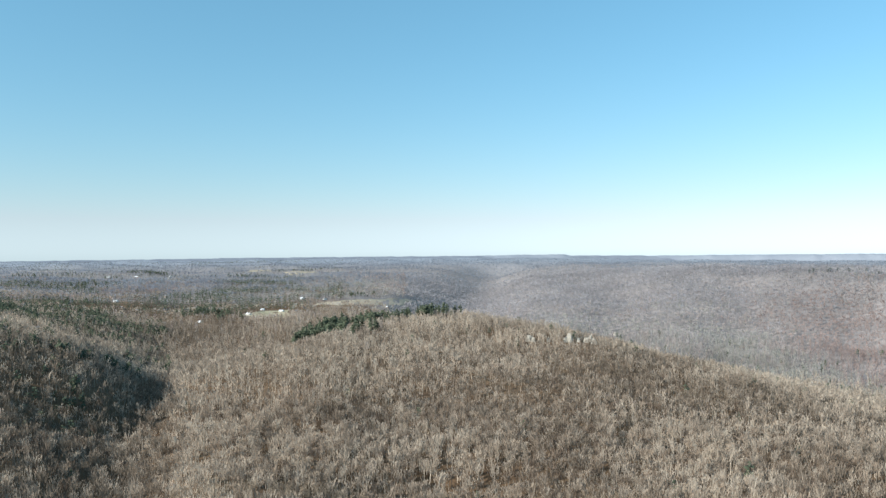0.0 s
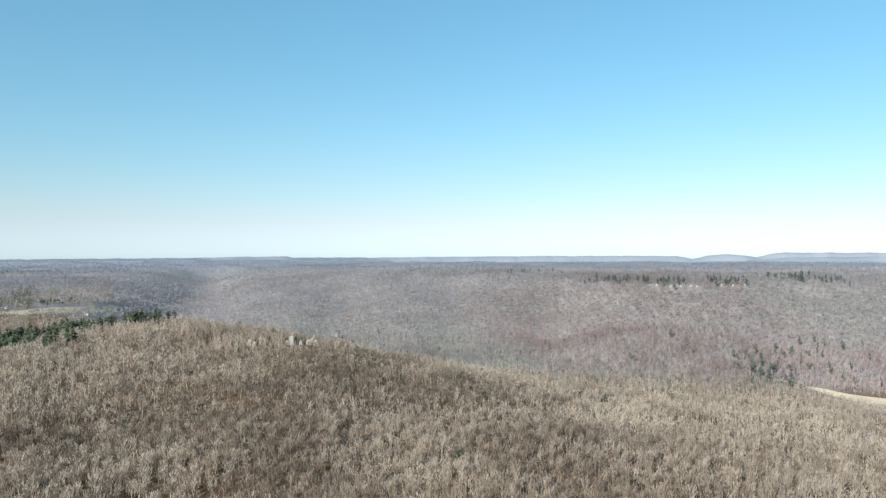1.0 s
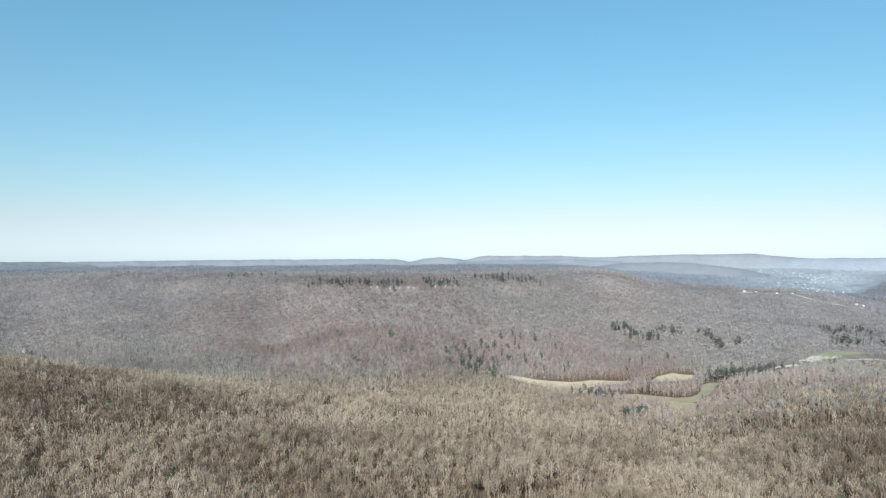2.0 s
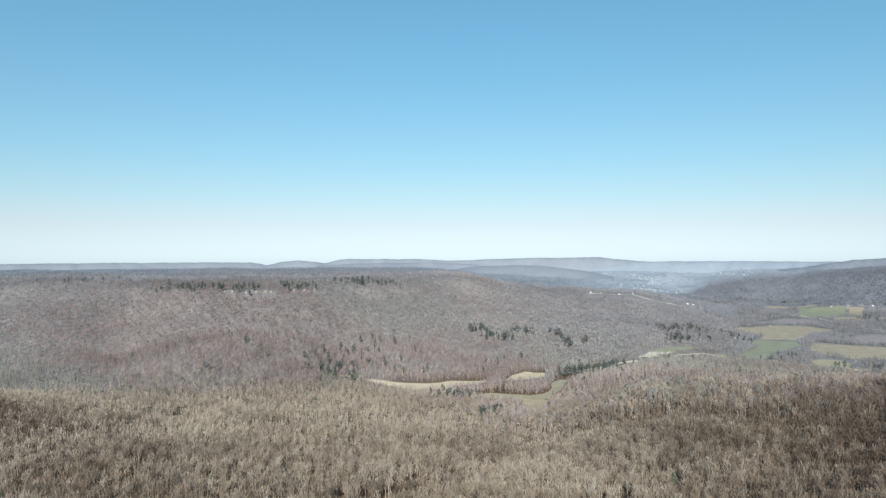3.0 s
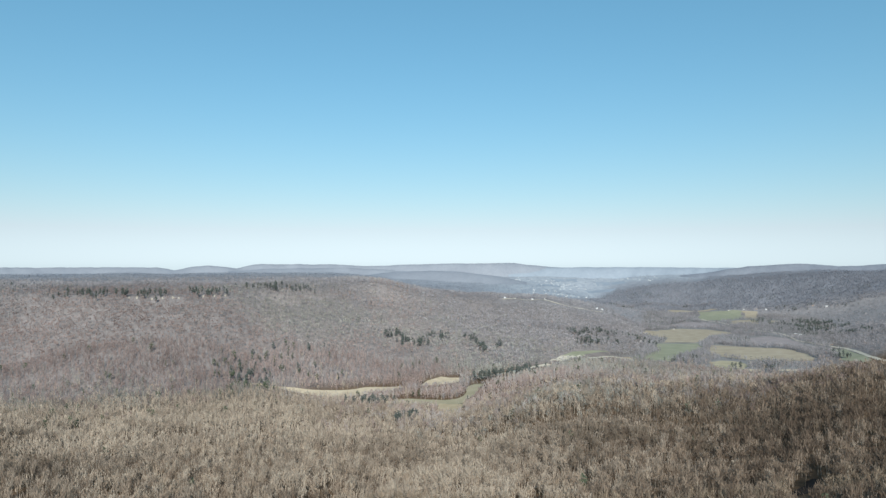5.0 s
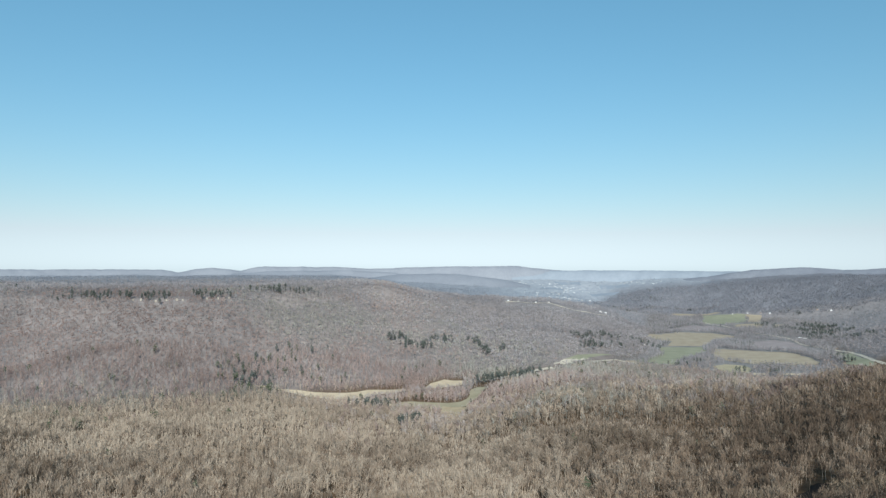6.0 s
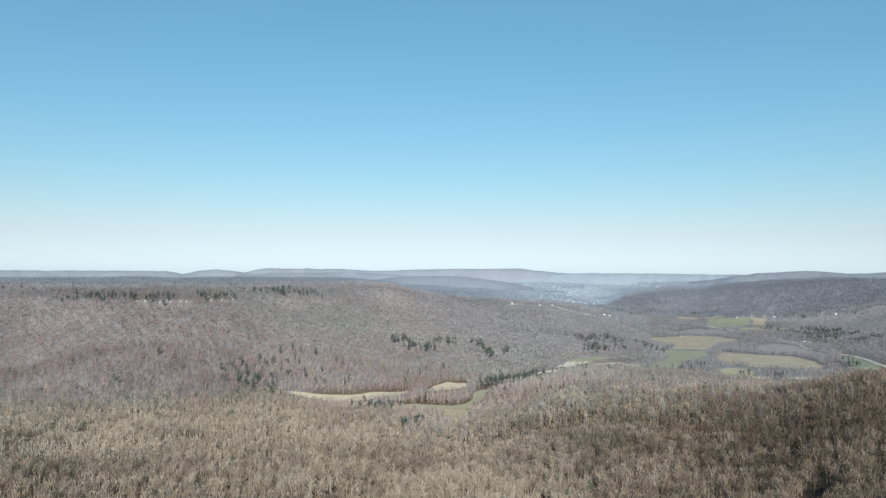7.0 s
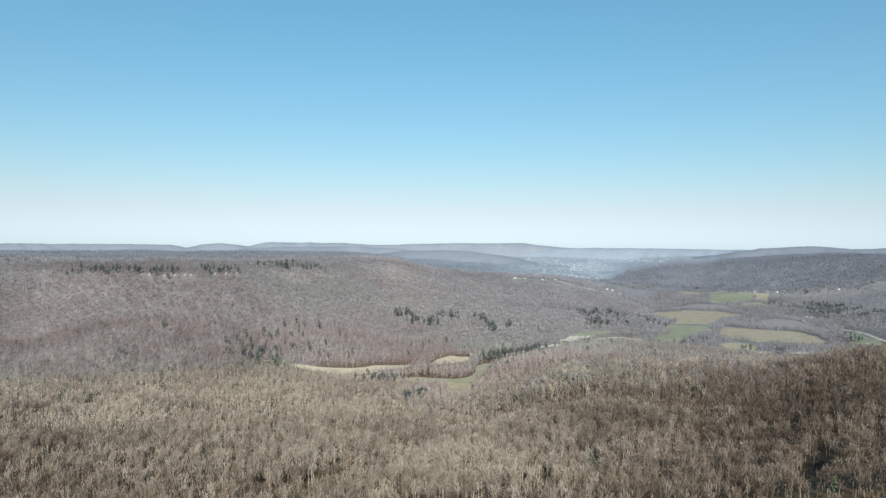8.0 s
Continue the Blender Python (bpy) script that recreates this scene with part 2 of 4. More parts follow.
def value_noise(x, y, size, seed):
    u, v = np.asarray(x) / size, np.asarray(y) / size
    iu, iv = np.floor(u).astype(np.int64), np.floor(v).astype(np.int64)
    fu, fv = u - iu, v - iv
    fu, fv = fu * fu * (3 - 2 * fu), fv * fv * (3 - 2 * fv)

    def h(a, b):
        k = (a * 374761393 + b * 668265263 + seed * 1442695041) & 0x7FFFFFFF
        k = ((k ^ (k >> 13)) * 1274126177) & 0x7FFFFFFF
        return ((k ^ (k >> 16)) & 0xFFFF) / 65535.0
    a = h(iu, iv) * (1 - fu) + h(iu + 1, iv) * fu
    b = h(iu, iv + 1) * (1 - fu) + h(iu + 1, iv + 1) * fu
    return a * (1 - fv) + b * fv


def blur(a, axis, passes, wrap):
    for _ in range(passes):
        pad = np.concatenate([a[-1:], a, a[:1]]) if wrap else np.concatenate([a[:, :1], a, a[:, -1:]], 1)
        a = (pad[:-2] + 2 * pad[1:-1] + pad[2:]) / 4 if axis == 0 else (pad[:, :-2] + 2 * pad[:, 1:-1] + pad[:, 2:]) / 4
    return a


BEARINGS = np.arange(-180, 180, 0.4)
RADII = np.concatenate([[0.0, 120], 240 * (4960 / 240) ** np.linspace(0, 1, 170)])


GORGES = [  # bearing and distance along each course; depth and half width
    ([(0.6, 1850), (1.4, 2300), (2.6, 2800), (3.4, 3200), (4.2, 3700)], 42, 150),
    ([(13, 1750), (14.5, 2150), (14, 2600)], 14, 80), ([(21, 1600), (23, 2000), (22.5, 2350)], 10, 80),
    ([(31, 1600), (30, 1900), (31, 2200)], 14, 70), ([(46, 1600), (47, 1850), (48.5, 2150)], 28, 70),
    ([(57, 1750), (58, 2050), (57, 2350)], 26, 75), ([(66, 1900), (65, 2200), (64, 2500)], 22, 80),
]


def land():
    dist = np.array([np.interp(BEARINGS, *np.array(l, float).T[[0, 1]], period=360) for l in LINES])
    high = np.array([np.interp(BEARINGS, *np.array(l, float).T[[0, 2]], period=360) for l in LINES])
    dist, high = blur(dist.T, 0, 3, True).T, blur(high.T, 0, 3, True).T
    h = np.array([np.interp(RADII, dist[:, i], high[:, i]) for i in range(len(BEARINGS))])
    h = blur(blur(h, 1, 4, False), 0, 1, True)
    b = np.radians(BEARINGS)[:, None]
    x, y = RADII * np.sin(b), RADII * np.cos(b)
    rough = np.clip((h - 2) / 25, 0, 1) * np.clip((RADII - 100) / 300, 0, 1)
    n = 9 * (value_noise(x, y, 170, 1) - 0.5) + 5 * (value_noise(x, y, 75, 2) - 0.5) + 2.5 * (value_noise(x, y, 32, 3) - 0.5)
    n = n * np.where(RADII > 1450, 1.7, 1) + 46 * (value_noise(x, y, 330, 6) - 0.5) * np.clip((np.degrees(b) - 76) / 5, 0, 1) * np.clip((RADII - 3700) / 300, 0, 1) * np.clip((4470 - RADII) / 200, 0, 1)
    gully = -14 * np.clip(1 - np.abs(value_noise(x, y, 260, 5) - 0.5) * 7, 0, 1)
    # a side gorge that runs back into the plateau, and small ravines down the far slope
    for course, deep, wide in GORGES:
        pts = [(d * math.sin(radians(a)), d * math.cos(radians(a))) for a, d in course]
        near = np.full(x.shape, 1e9)
        for (x0, y0), (x1, y1) in zip(pts, pts[1:]):
            u = np.clip(((x - x0) * (x1 - x0) + (y - y0) * (y1 - y0)) / ((x1 - x0) ** 2 + (y1 - y0) ** 2), 0, 1)
            near = np.minimum(near, np.hypot(x - x0 - u * (x1 - x0), y - y0 - u * (y1 - y0)))
        h = h - deep * np.exp(-(near / wide) ** 2) * np.clip(h / 60, 0, 1)
    h = h + 9 * np.exp(-((x + 640) ** 2 + (y - 1120) ** 2) / 60 ** 2)  # the knoll under a house
    return h + rough * (n + gully * np.clip((1700 - RADII) / 300, 0, 1) * 0.6)


LAND = land()


def ground_height(x, y):
    x, y = np.asarray(x, float), np.asarray(y, float)
    fb = (np.degrees(np.arctan2(x, y)) + 180) / 0.4
    i = np.floor(fb).astype(int) % len(BEARINGS)
    j, u = (i + 1) % len(BEARINGS), fb - np.floor(fb)
    r = np.clip(np.hypot(x, y), 0, 4959)
    k = np.clip(np.searchsorted(RADII, r) - 1, 0, len(RADII) - 2)
    v = (r - RADII[k]) / (RADII[k + 1] - RADII[k])
    return (LAND[i, k] * (1 - u) + LAND[j, k] * u) * (1 - v) + (LAND[i, k + 1] * (1 - u) + LAND[j, k + 1] * u) * v
# -- end of terrain --


def at(bearing, distance):
    b = radians(bearing)
    return distance * math.sin(b), distance * math.cos(b)


def add_mesh(name, verts, faces, mats, index=None, tone=None, smooth=False):
    """A mesh from arrays of vertices and of triangles or quads."""
    me = bpy.data.meshes.new(name)
    verts, faces = np.asarray(verts, np.float32), np.asarray(faces, np.int32)
    me.vertices.add(len(verts))
    me.vertices.foreach_set("co", verts.ravel())
    size = faces.shape[1]
    me.loops.add(faces.size)
    me.loops.foreach_set("vertex_index", faces.ravel())
    me.polygons.add(len(faces))
    me.polygons.foreach_set("loop_start", np.arange(0, faces.size, size, dtype=np.int32))
    for m in mats:
        me.materials.append(m)
    if index is not None:
        me.polygons.foreach_set("material_index", np.asarray(index, np.int32))
    me.polygons.foreach_set("use_smooth", np.full(len(faces), smooth))
    if tone is not None:
        me.attributes.new("tone", "FLOAT", "POINT").data.foreach_set("value", np.asarray(tone, np.float32))
    me.update(calc_edges=True)
    return me


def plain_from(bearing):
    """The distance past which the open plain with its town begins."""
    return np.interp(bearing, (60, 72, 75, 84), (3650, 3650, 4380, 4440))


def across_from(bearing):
    """The distance past which the far woods with greyer, hazed colours begin: behind the near ridge and across the
    valley.
    """
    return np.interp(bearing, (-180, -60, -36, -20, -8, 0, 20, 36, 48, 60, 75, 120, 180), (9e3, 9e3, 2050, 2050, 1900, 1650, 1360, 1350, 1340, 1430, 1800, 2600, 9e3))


# ---- ground ----
def build_ground():
    b = np.radians(BEARINGS)[:, None]
    verts = np.stack([RADII * np.sin(b), RADII * np.cos(b), LAND], -1).reshape(-1, 3)
    nb, nr = len(BEARINGS), len(RADII)
    i, k = np.meshgrid(np.arange(nb), np.arange(nr - 1), indexing="ij")
    j = (i + 1) % nb
    faces = np.stack([i * nr + k, i * nr + k + 1, j * nr + k + 1, j * nr + k], -1).reshape(-1, 4)
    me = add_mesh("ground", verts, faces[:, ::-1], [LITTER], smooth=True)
    x, y, h = verts.T
    r = np.hypot(x, y)
    cover = {
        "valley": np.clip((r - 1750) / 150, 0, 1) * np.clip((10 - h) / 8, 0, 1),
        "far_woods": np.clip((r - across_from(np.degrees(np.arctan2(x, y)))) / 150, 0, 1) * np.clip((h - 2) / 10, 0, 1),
        # distance: how strongly the painted haze tints the ground
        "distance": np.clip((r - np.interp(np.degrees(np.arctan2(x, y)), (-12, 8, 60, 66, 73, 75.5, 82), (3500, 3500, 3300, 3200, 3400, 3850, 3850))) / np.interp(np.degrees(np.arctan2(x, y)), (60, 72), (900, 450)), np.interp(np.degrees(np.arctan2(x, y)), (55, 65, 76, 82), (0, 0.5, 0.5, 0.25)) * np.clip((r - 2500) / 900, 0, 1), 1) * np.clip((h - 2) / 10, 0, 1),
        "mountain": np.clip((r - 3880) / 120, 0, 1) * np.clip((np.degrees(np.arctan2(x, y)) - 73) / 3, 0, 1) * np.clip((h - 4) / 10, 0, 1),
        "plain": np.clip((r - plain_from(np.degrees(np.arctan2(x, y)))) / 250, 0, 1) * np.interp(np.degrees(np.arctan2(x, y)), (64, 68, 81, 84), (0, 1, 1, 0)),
    }
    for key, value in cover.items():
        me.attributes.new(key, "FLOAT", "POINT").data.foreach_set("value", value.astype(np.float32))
    tagged(new("ground", me), "hilly forest ground covered in brown fallen leaves", "ground", kind="structure")


build_ground()


def ragged(poly, step, wobble, seed):
    """A closed outline with uneven edges from the corners of a plot."""
    out = []
    for (x0, y0), (x1, y1) in zip(poly, poly[1:] + poly[:1]):
        n = max(1, int(math.hypot(x1 - x0, y1 - y0) / step))
        for i in range(n):
            x, y = x0 + (x1 - x0) * i / n, y0 + (y1 - y0) * i / n
            a = 2 * math.pi * float(value_noise(x, y, 45, seed))
            out.append((x + wobble * math.cos(a), y + wobble * math.sin(a)))
    return out


def inside(poly, x, y):
    hit = np.zeros(np.shape(x), bool)
    for (x0, y0), (x1, y1) in zip(poly, poly[1:] + poly[:1]):
        cross = (y0 > y) != (y1 > y)
        hit ^= cross & (x < (x1 - x0) * (y - y0) / ((y1 - y0) or 1e-9) + x0)
    return hit


def draped(name, outline, mat, lift, cell=25):
    bm = bmesh.new()
    bm.faces.new([bm.verts.new((x, y, 0)) for x, y in outline])
    xs, ys = [p[0] for p in outline], [p[1] for p in outline]
    for axis, values in (((1, 0, 0), xs), ((0, 1, 0), ys)):
        c = math.ceil(min(values) / cell) * cell
        while c < max(values):
            bmesh.ops.bisect_plane(bm, geom=bm.verts[:] + bm.edges[:] + bm.faces[:], plane_co=[a * c for a in axis], plane_no=axis)
            c += cell
    bmesh.ops.triangulate(bm, faces=bm.faces[:])
    for v in bm.verts:
        v.co.z = float(ground_height(v.co.x, v.co.y)) + lift
    for f in bm.faces:
        f.normal_update()
        if f.normal.z < 0:
            f.normal_flip()
        f.smooth = True
    me = bpy.data.meshes.new(name)
    bm.to_mesh(me)
    bm.free()
    me.materials.append(mat)
    return new(name, me)


HOLE = [(580, 14), (585, 4), (597, -2), (609, 1), (623, -6), (639, 0), (645, 7), (638, 17), (624, 15), (614, 23), (595, 20)]
OUTLINES = []


def plot(kind_name, mat, text, corners):
    outline = ragged(corners, 22, 7, len(OUTLINES))
    OUTLINES.append(outline)
    tagged(draped(kind_name, outline, mat, 0.7 if mat is GOLD else 0.5), text, "field", kind="structure")


plot("meadow", SAND, "strip of bare sandy soil and dry straw", [(1123, 1068), (1136, 1010), (1153, 972), (1168, 933), (1206, 875), (1250, 849), (1315, 799), (1295, 793), (1249, 806), (1189, 821), (1144, 857), (1130, 902), (1122, 938), (1125, 985), (1121, 1027)])
plot("meadow", SAND, "small clearing of dry straw-coloured grass", [(1372, 787), (1440, 785), (1455, 743), (1407, 723), (1368, 741), (1326, 775)])
plot("pasture", GRASS, "winding strip of faded green winter grass", [(1143, 736), (1204, 722), (1223, 632), (1257, 634), (1393, 671), (1394, 635), (1320, 623), (1213, 597), (1189, 588), (1146, 687)])
plot("meadow", GOLD, "golden field corner of dry grass", [(1178, 639), (1186, 590), (1084, 538), (1082, 564), (1126, 609)])
plot("meadow", GRAVEL, "bare pale sandy lot beside a track", [(1744, 623), (1795, 626), (1837, 626), (1922, 587), (1888, 585), (1813, 607)])
plot("pasture", GREEN, "narrow green pasture beside a pale track", [(1845, 622), (1927, 617), (2008, 566), (2032, 541), (1948, 573)])
plot("meadow", STRAW, "wide tan field of dry winter grass", [(2613, 584), (2708, 601), (2913, 538), (2953, 417), (2861, 305), (2787, 317), (2721, 362), (2466, 384), (2413, 478), (2567, 483)])
plot("pasture", GREEN, "bright green winter pasture in the valley", [(2375, 481), (2445, 363), (2350, 346), (2212, 363), (2091, 377), (1982, 369), (1913, 425), (1969, 471), (2071, 460), (2197, 445)])
plot("meadow", STRAW, "long tan winter field behind a hedgerow", [(2388, 334), (2414, 291), (2410, 209), (2413, 115), (2310, 52), (2210, 25), (2157, 35), (2119, 101), (2104, 197), (2134, 257), (2216, 310)])
plot("pasture", GRASS, "small yellow-green field among bare trees", [(1996, 283), (2057, 255), (2050, 208), (2011, 193), (1919, 179), (1867, 212), (1919, 253)])
plot("pasture", GREEN, "far green pasture beside the road", [(3385, 512), (3859, 573), (3896, 415), (3871, 376), (3632, 346), (3458, 392)])
plot("meadow", STRAW, "far tan field of dry grass", [(3880, 372), (3878, 309), (3629, 287), (3606, 340)])
plot("meadow", STRAW, "small far straw-coloured field", [(3440, 380), (3557, 284), (3301, 259), (3271, 362)])
plot("pasture", GREEN, "dull green verge along the valley road", [(2548, 32), (2376, -55), (2263, -79), (2117, -107), (2097, -85), (2158, -37), (2275, -21), (2456, 6)])
plot("meadow", STRAW, "far tan field at the foot of a hill", [(3850, 737), (3960, 542), (3930, 504), (3790, 690)])
plot("meadow", STRAW, "dry grass clearing on the plateau", [(-344, 1902), (-336, 1932), (-284, 1945), (-212, 1990), (-80, 2255), (-69, 2251), (-147, 1967), (-219, 1912), (-273, 1869)])
plot("meadow", STRAW, "far pale clearing on the plateau", [(-969, 3529), (-879, 3625), (-816, 3420), (-868, 3258)])
plot("meadow", STRAW, "far narrow pale clearing on the plateau", [(-719, 3229), (-605, 3384), (-559, 3196), (-665, 3155)])
plot("pasture", PALE_PLAIN, "far small pasture among scattered houses", [at(69.2, 4420), at(71.0, 4440), at(71.2, 4500), at(69.4, 4480)])
plot("meadow", PALE_PLAIN, "far pale field among scattered houses", [at(73.2, 4400), at(75.0, 4390), at(75.3, 4450), at(73.0, 4460)])
plot("pasture", PALE_PLAIN, "far hazy pasture near the plain", [at(74.0, 4560), at(76.2, 4550), at(76.0, 4630), at(73.8, 4640)])
plot("meadow", PALE_PLAIN, "far pale meadow near the plain", [at(70.6, 4600), at(72.4, 4610), at(72.2, 4680), at(70.4, 4670)])
plot("meadow", PLUM, "bare plum-brown ploughed field in the valley", [(2698, 243), (2775, 182), (2742, 123), (2615, 78), (2503, 56), (2477, 118), (2474, 214)])
plot("meadow", STRAW, "narrow far straw field beside pines", [(3512, 230), (3524, 176), (3371, 168), (3352, 219)])
plot("meadow", PLUM, "grey-brown fallow field below the pasture", [(3051, 586), (3266, 543), (3311, 463), (3127, 355), (3006, 468)])
plot("meadow", STRAW, "low strip of pale dry grass", [(1942, 530), (2001, 475), (1960, 420), (1951, 479)])
plot("meadow", SAND, "small pale bare clearing in valley woods", [(1874, 185), (1923, 177), (1934, 152), (1898, 145)])
plot("meadow", SAND, "narrow pale clearing in valley woods", [(1925, 102), (1958, 93), (1975, 57), (1935, 53)])
plot("clearing", SHADED_SOIL, "dark gap in the near woods, shade put into its soil colour", HOLE)
plot("meadow", GRASS, "grassy house clearing on the plateau", [(-480, 1700), (-450, 1800), (-390, 1830), (-370, 1700), (-420, 1670)])


def ribbon(points, width):
    left, right = [], []
    for i, p in enumerate(points):
        a, b = Vector(points[max(0, i - 1)]), Vector(points[min(len(points) - 1, i + 1)])
        side = Vector((-(b - a).y, (b - a).x)).normalized() * width / 2
        left.append(tuple(Vector(p) + side)), right.append(tuple(Vector(p) - side))
    return left + right[::-1]


ROADS = [
    ("road", 11, "pale valley road between fields and woods", [(3020, 260), (2882, 146), (2791, 115), (2663, 89), (2584, 26), (2432, -49), (2303, -74), (2182, -95), (2108, -114), (1980, -160)]),
    ("road", 12, "far stretch of pale valley road beside pasture", [(3489, 545), (3459, 508), (3375, 472), (3337, 420), (3188, 351)]),
    ("road", 8, "valley road shaded by hedgerow trees", [(3188, 351), (3100, 300), (3020, 260)]),
    ("road", 14, "pale road along the crest of a hill", [at(66.5, 2720), at(68.2, 2780), at(69.4, 2800), at(70.6, 2815), at(71.8, 2840), at(73, 2870), at(74.4, 2890)]),
    ("track", 14, "pale dirt track to a sandy lot", [(1470, 700), (1560, 668), (1640, 650), (1716, 615)]),
    ("track", 12, "pale farm track between fields", [(1883, 568), (1960, 520), (1940, 470), (1900, 430)]),
]
for number, (kind_name, width, text, points) in enumerate(ROADS):
    if "shaded" not in text:
        OUTLINES.append(ribbon(points, width + 10))
    for shift in (50, 70) if "shaded" not in text else ():
        OUTLINES.append([(x - shift * x / math.hypot(x, y), y - shift * y / math.hypot(x, y)) for x, y in ribbon(points, width + 16)])
    tagged(draped(kind_name, ragged(ribbon(points, width), 30, 0.6, number), GRAVEL, 0.9), text, "road", kind="structure")


# ---- woods ----
def slivers(starts, ways, widths, flare, out=None):
    """Thin triangles from points along ways; flare is the share that widens outwards like a spray of twigs."""
    n = len(starts)
    side = np.cross(ways, RNG.normal(size=(n, 3)) if out is None else out + RNG.normal(0, 0.3, (n, 3)))
    side *= (widths / np.maximum(np.linalg.norm(side, axis=1), 1e-6))[:, None] / 2
    tips = starts + ways
    wide_end = (RNG.random(n) < flare)[:, None]
    a, c = np.where(wide_end, tips, starts), np.where(wide_end, starts, tips)
    return np.stack([a - side, a + side, c], 1).reshape(-1, 3)


def bare_template(sprays, limbs, width, sides, reach=1.0, drop=0.0):
    """A leafless tree of about 20 m as triangles: trunk, limbs and sprays of twigs."""
    lean = RNG.normal(0, 0.5, 2)
    parts, mats = [], []
    if sides:
        a = np.arange(sides) * 2 * math.pi / sides
        low = np.stack([0.32 * np.cos(a), 0.32 * np.sin(a), np.full(sides, -1.5)], 1)
        top = np.stack([0.07 * np.cos(a) + lean[0], 0.07 * np.sin(a) + lean[1], np.full(sides, 14.0)], 1)
        for i in range(sides):
            j = (i + 1) % sides
            parts += [low[i], low[j], top[j], low[i], top[j], top[i]]
        mats += [0] * (2 * sides)
    else:
        for a in (0.2, 1.8):
            s = np.array([math.cos(a), math.sin(a), 0]) * 0.26
            parts += [np.array([0, 0, -1.5]) - s, np.array([0, 0, -1.5]) + s, np.array([lean[0], lean[1], 15.0])]
        mats += [0, 0]
    verts = [np.array(parts)]
    crown = RNG.uniform(2.8, 4.5)
    if limbs:
        z, a, u = RNG.uniform(6, 13, limbs), RNG.random(limbs) * 6.28, RNG.uniform(0.25, 0.8, limbs)
        starts = np.stack([lean[0] * z / 14, lean[1] * z / 14, z], 1)
        ways = np.stack([np.cos(a) * crown * u, np.sin(a) * crown * u, RNG.uniform(4.0, 7.0, limbs)], 1)
        verts.append(slivers(starts, ways, RNG.uniform(0.22, 0.36, limbs), 0))
        mats += [0] * limbs
    d = RNG.normal(size=(sprays, 3))
    d /= np.linalg.norm(d, axis=1)[:, None]
    d *= RNG.random((sprays, 1)) ** 0.45
    starts = d * np.array([crown, crown, 5.0 + drop]) + np.array([lean[0], lean[1], 12.2 - drop])
    ways = np.stack([d[:, 0] * 0.45, d[:, 1] * 0.45, 1.25 + 0.3 * d[:, 2]], 1) + RNG.normal(0, 0.2, (sprays, 3))
    ways *= (RNG.uniform(1.9, 4.3, sprays) * reach / np.linalg.norm(ways, axis=1))[:, None]
    verts.append(slivers(starts, ways, width * RNG.uniform(0.5, 1.2, sprays), 0.6, d))
    mats += [1] * sprays
    return np.concatenate(verts), np.array(mats)


def pine_template(whorls, per):
    """A pine of about 22 m: trunk and drooping tapered boughs in whorls, as triangles."""
    verts, mats = [], []
    a = RNG.random() * 3
    for k in range(2):
        s = np.array([math.cos(a + 1.57 * k), math.sin(a + 1.57 * k), 0]) * 0.35
        verts.append(np.array([np.array([0, 0, -1.5]) - s, np.array([0, 0, -1.5]) + s, np.array([0, 0, 20.0])]))
        mats.append(0)
    for w in range(whorls):
        u = w / (whorls - 1)
        reach, z = 4.4 * math.sin(math.pi * (0.2 + 0.68 * u)) ** 0.7 * RNG.uniform(0.65, 1.2), 7.5 + 12.5 * u
        for k in range(per):
            a = RNG.random() * 6.28
            r = reach * RNG.uniform(0.7, 1.2)
            out, side = np.array([math.cos(a), math.sin(a), 0]), np.array([-math.sin(a), math.cos(a), 0])
            root = np.array([0, 0, z + RNG.uniform(-0.8, 0.8)])
            tip = root + out * r + np.array([0, 0, RNG.uniform(-0.6, 1.4)])
            mid = root + out * r * 0.6
            h = r * 0.5
            verts.append(np.array([root + [0, 0, 1.0], mid + side * h - [0, 0, 0.5], tip, root + [0, 0, 1.0], tip, mid - side * h - [0, 0, 0.5]]))
            mats += [1, 1]
    return np.concatenate(verts), np.array(mats)


def scatter(name, templates, x, y, tall, broad, tone, mats, text, category="trees"):
    """One object of stuff: a template at every place, turned, scaled and toned."""
    z = ground_height(x, y)
    pick, turn = RNG.integers(0, len(templates), len(x)), RNG.random(len(x)) * 2 * math.pi
    vs, ms, ts = [], [], []
    for k, (v, m) in enumerate(templates):
        w = np.where(pick == k)[0]
        if not len(w):
            continue
        c, s = np.cos(turn[w])[:, None], np.sin(turn[w])[:, None]
        b, h = broad[w][:, None], tall[w][:, None]
        vs.append(np.stack([(v[:, 0] * c - v[:, 1] * s) * b + x[w][:, None], (v[:, 0] * s + v[:, 1] * c) * b + y[w][:, None], v[:, 2] * h + z[w][:, None]], -1).reshape(-1, 3))
        ms.append(np.tile(m, len(w)))
        ts.append(np.repeat(tone[w], len(v)))
    verts = np.concatenate(vs)
    me = add_mesh(name, verts, np.arange(len(verts)).reshape(-1, 3), mats, np.concatenate(ms), np.concatenate(ts))
    return tagged(new(name, me), text, category, kind="stuff")


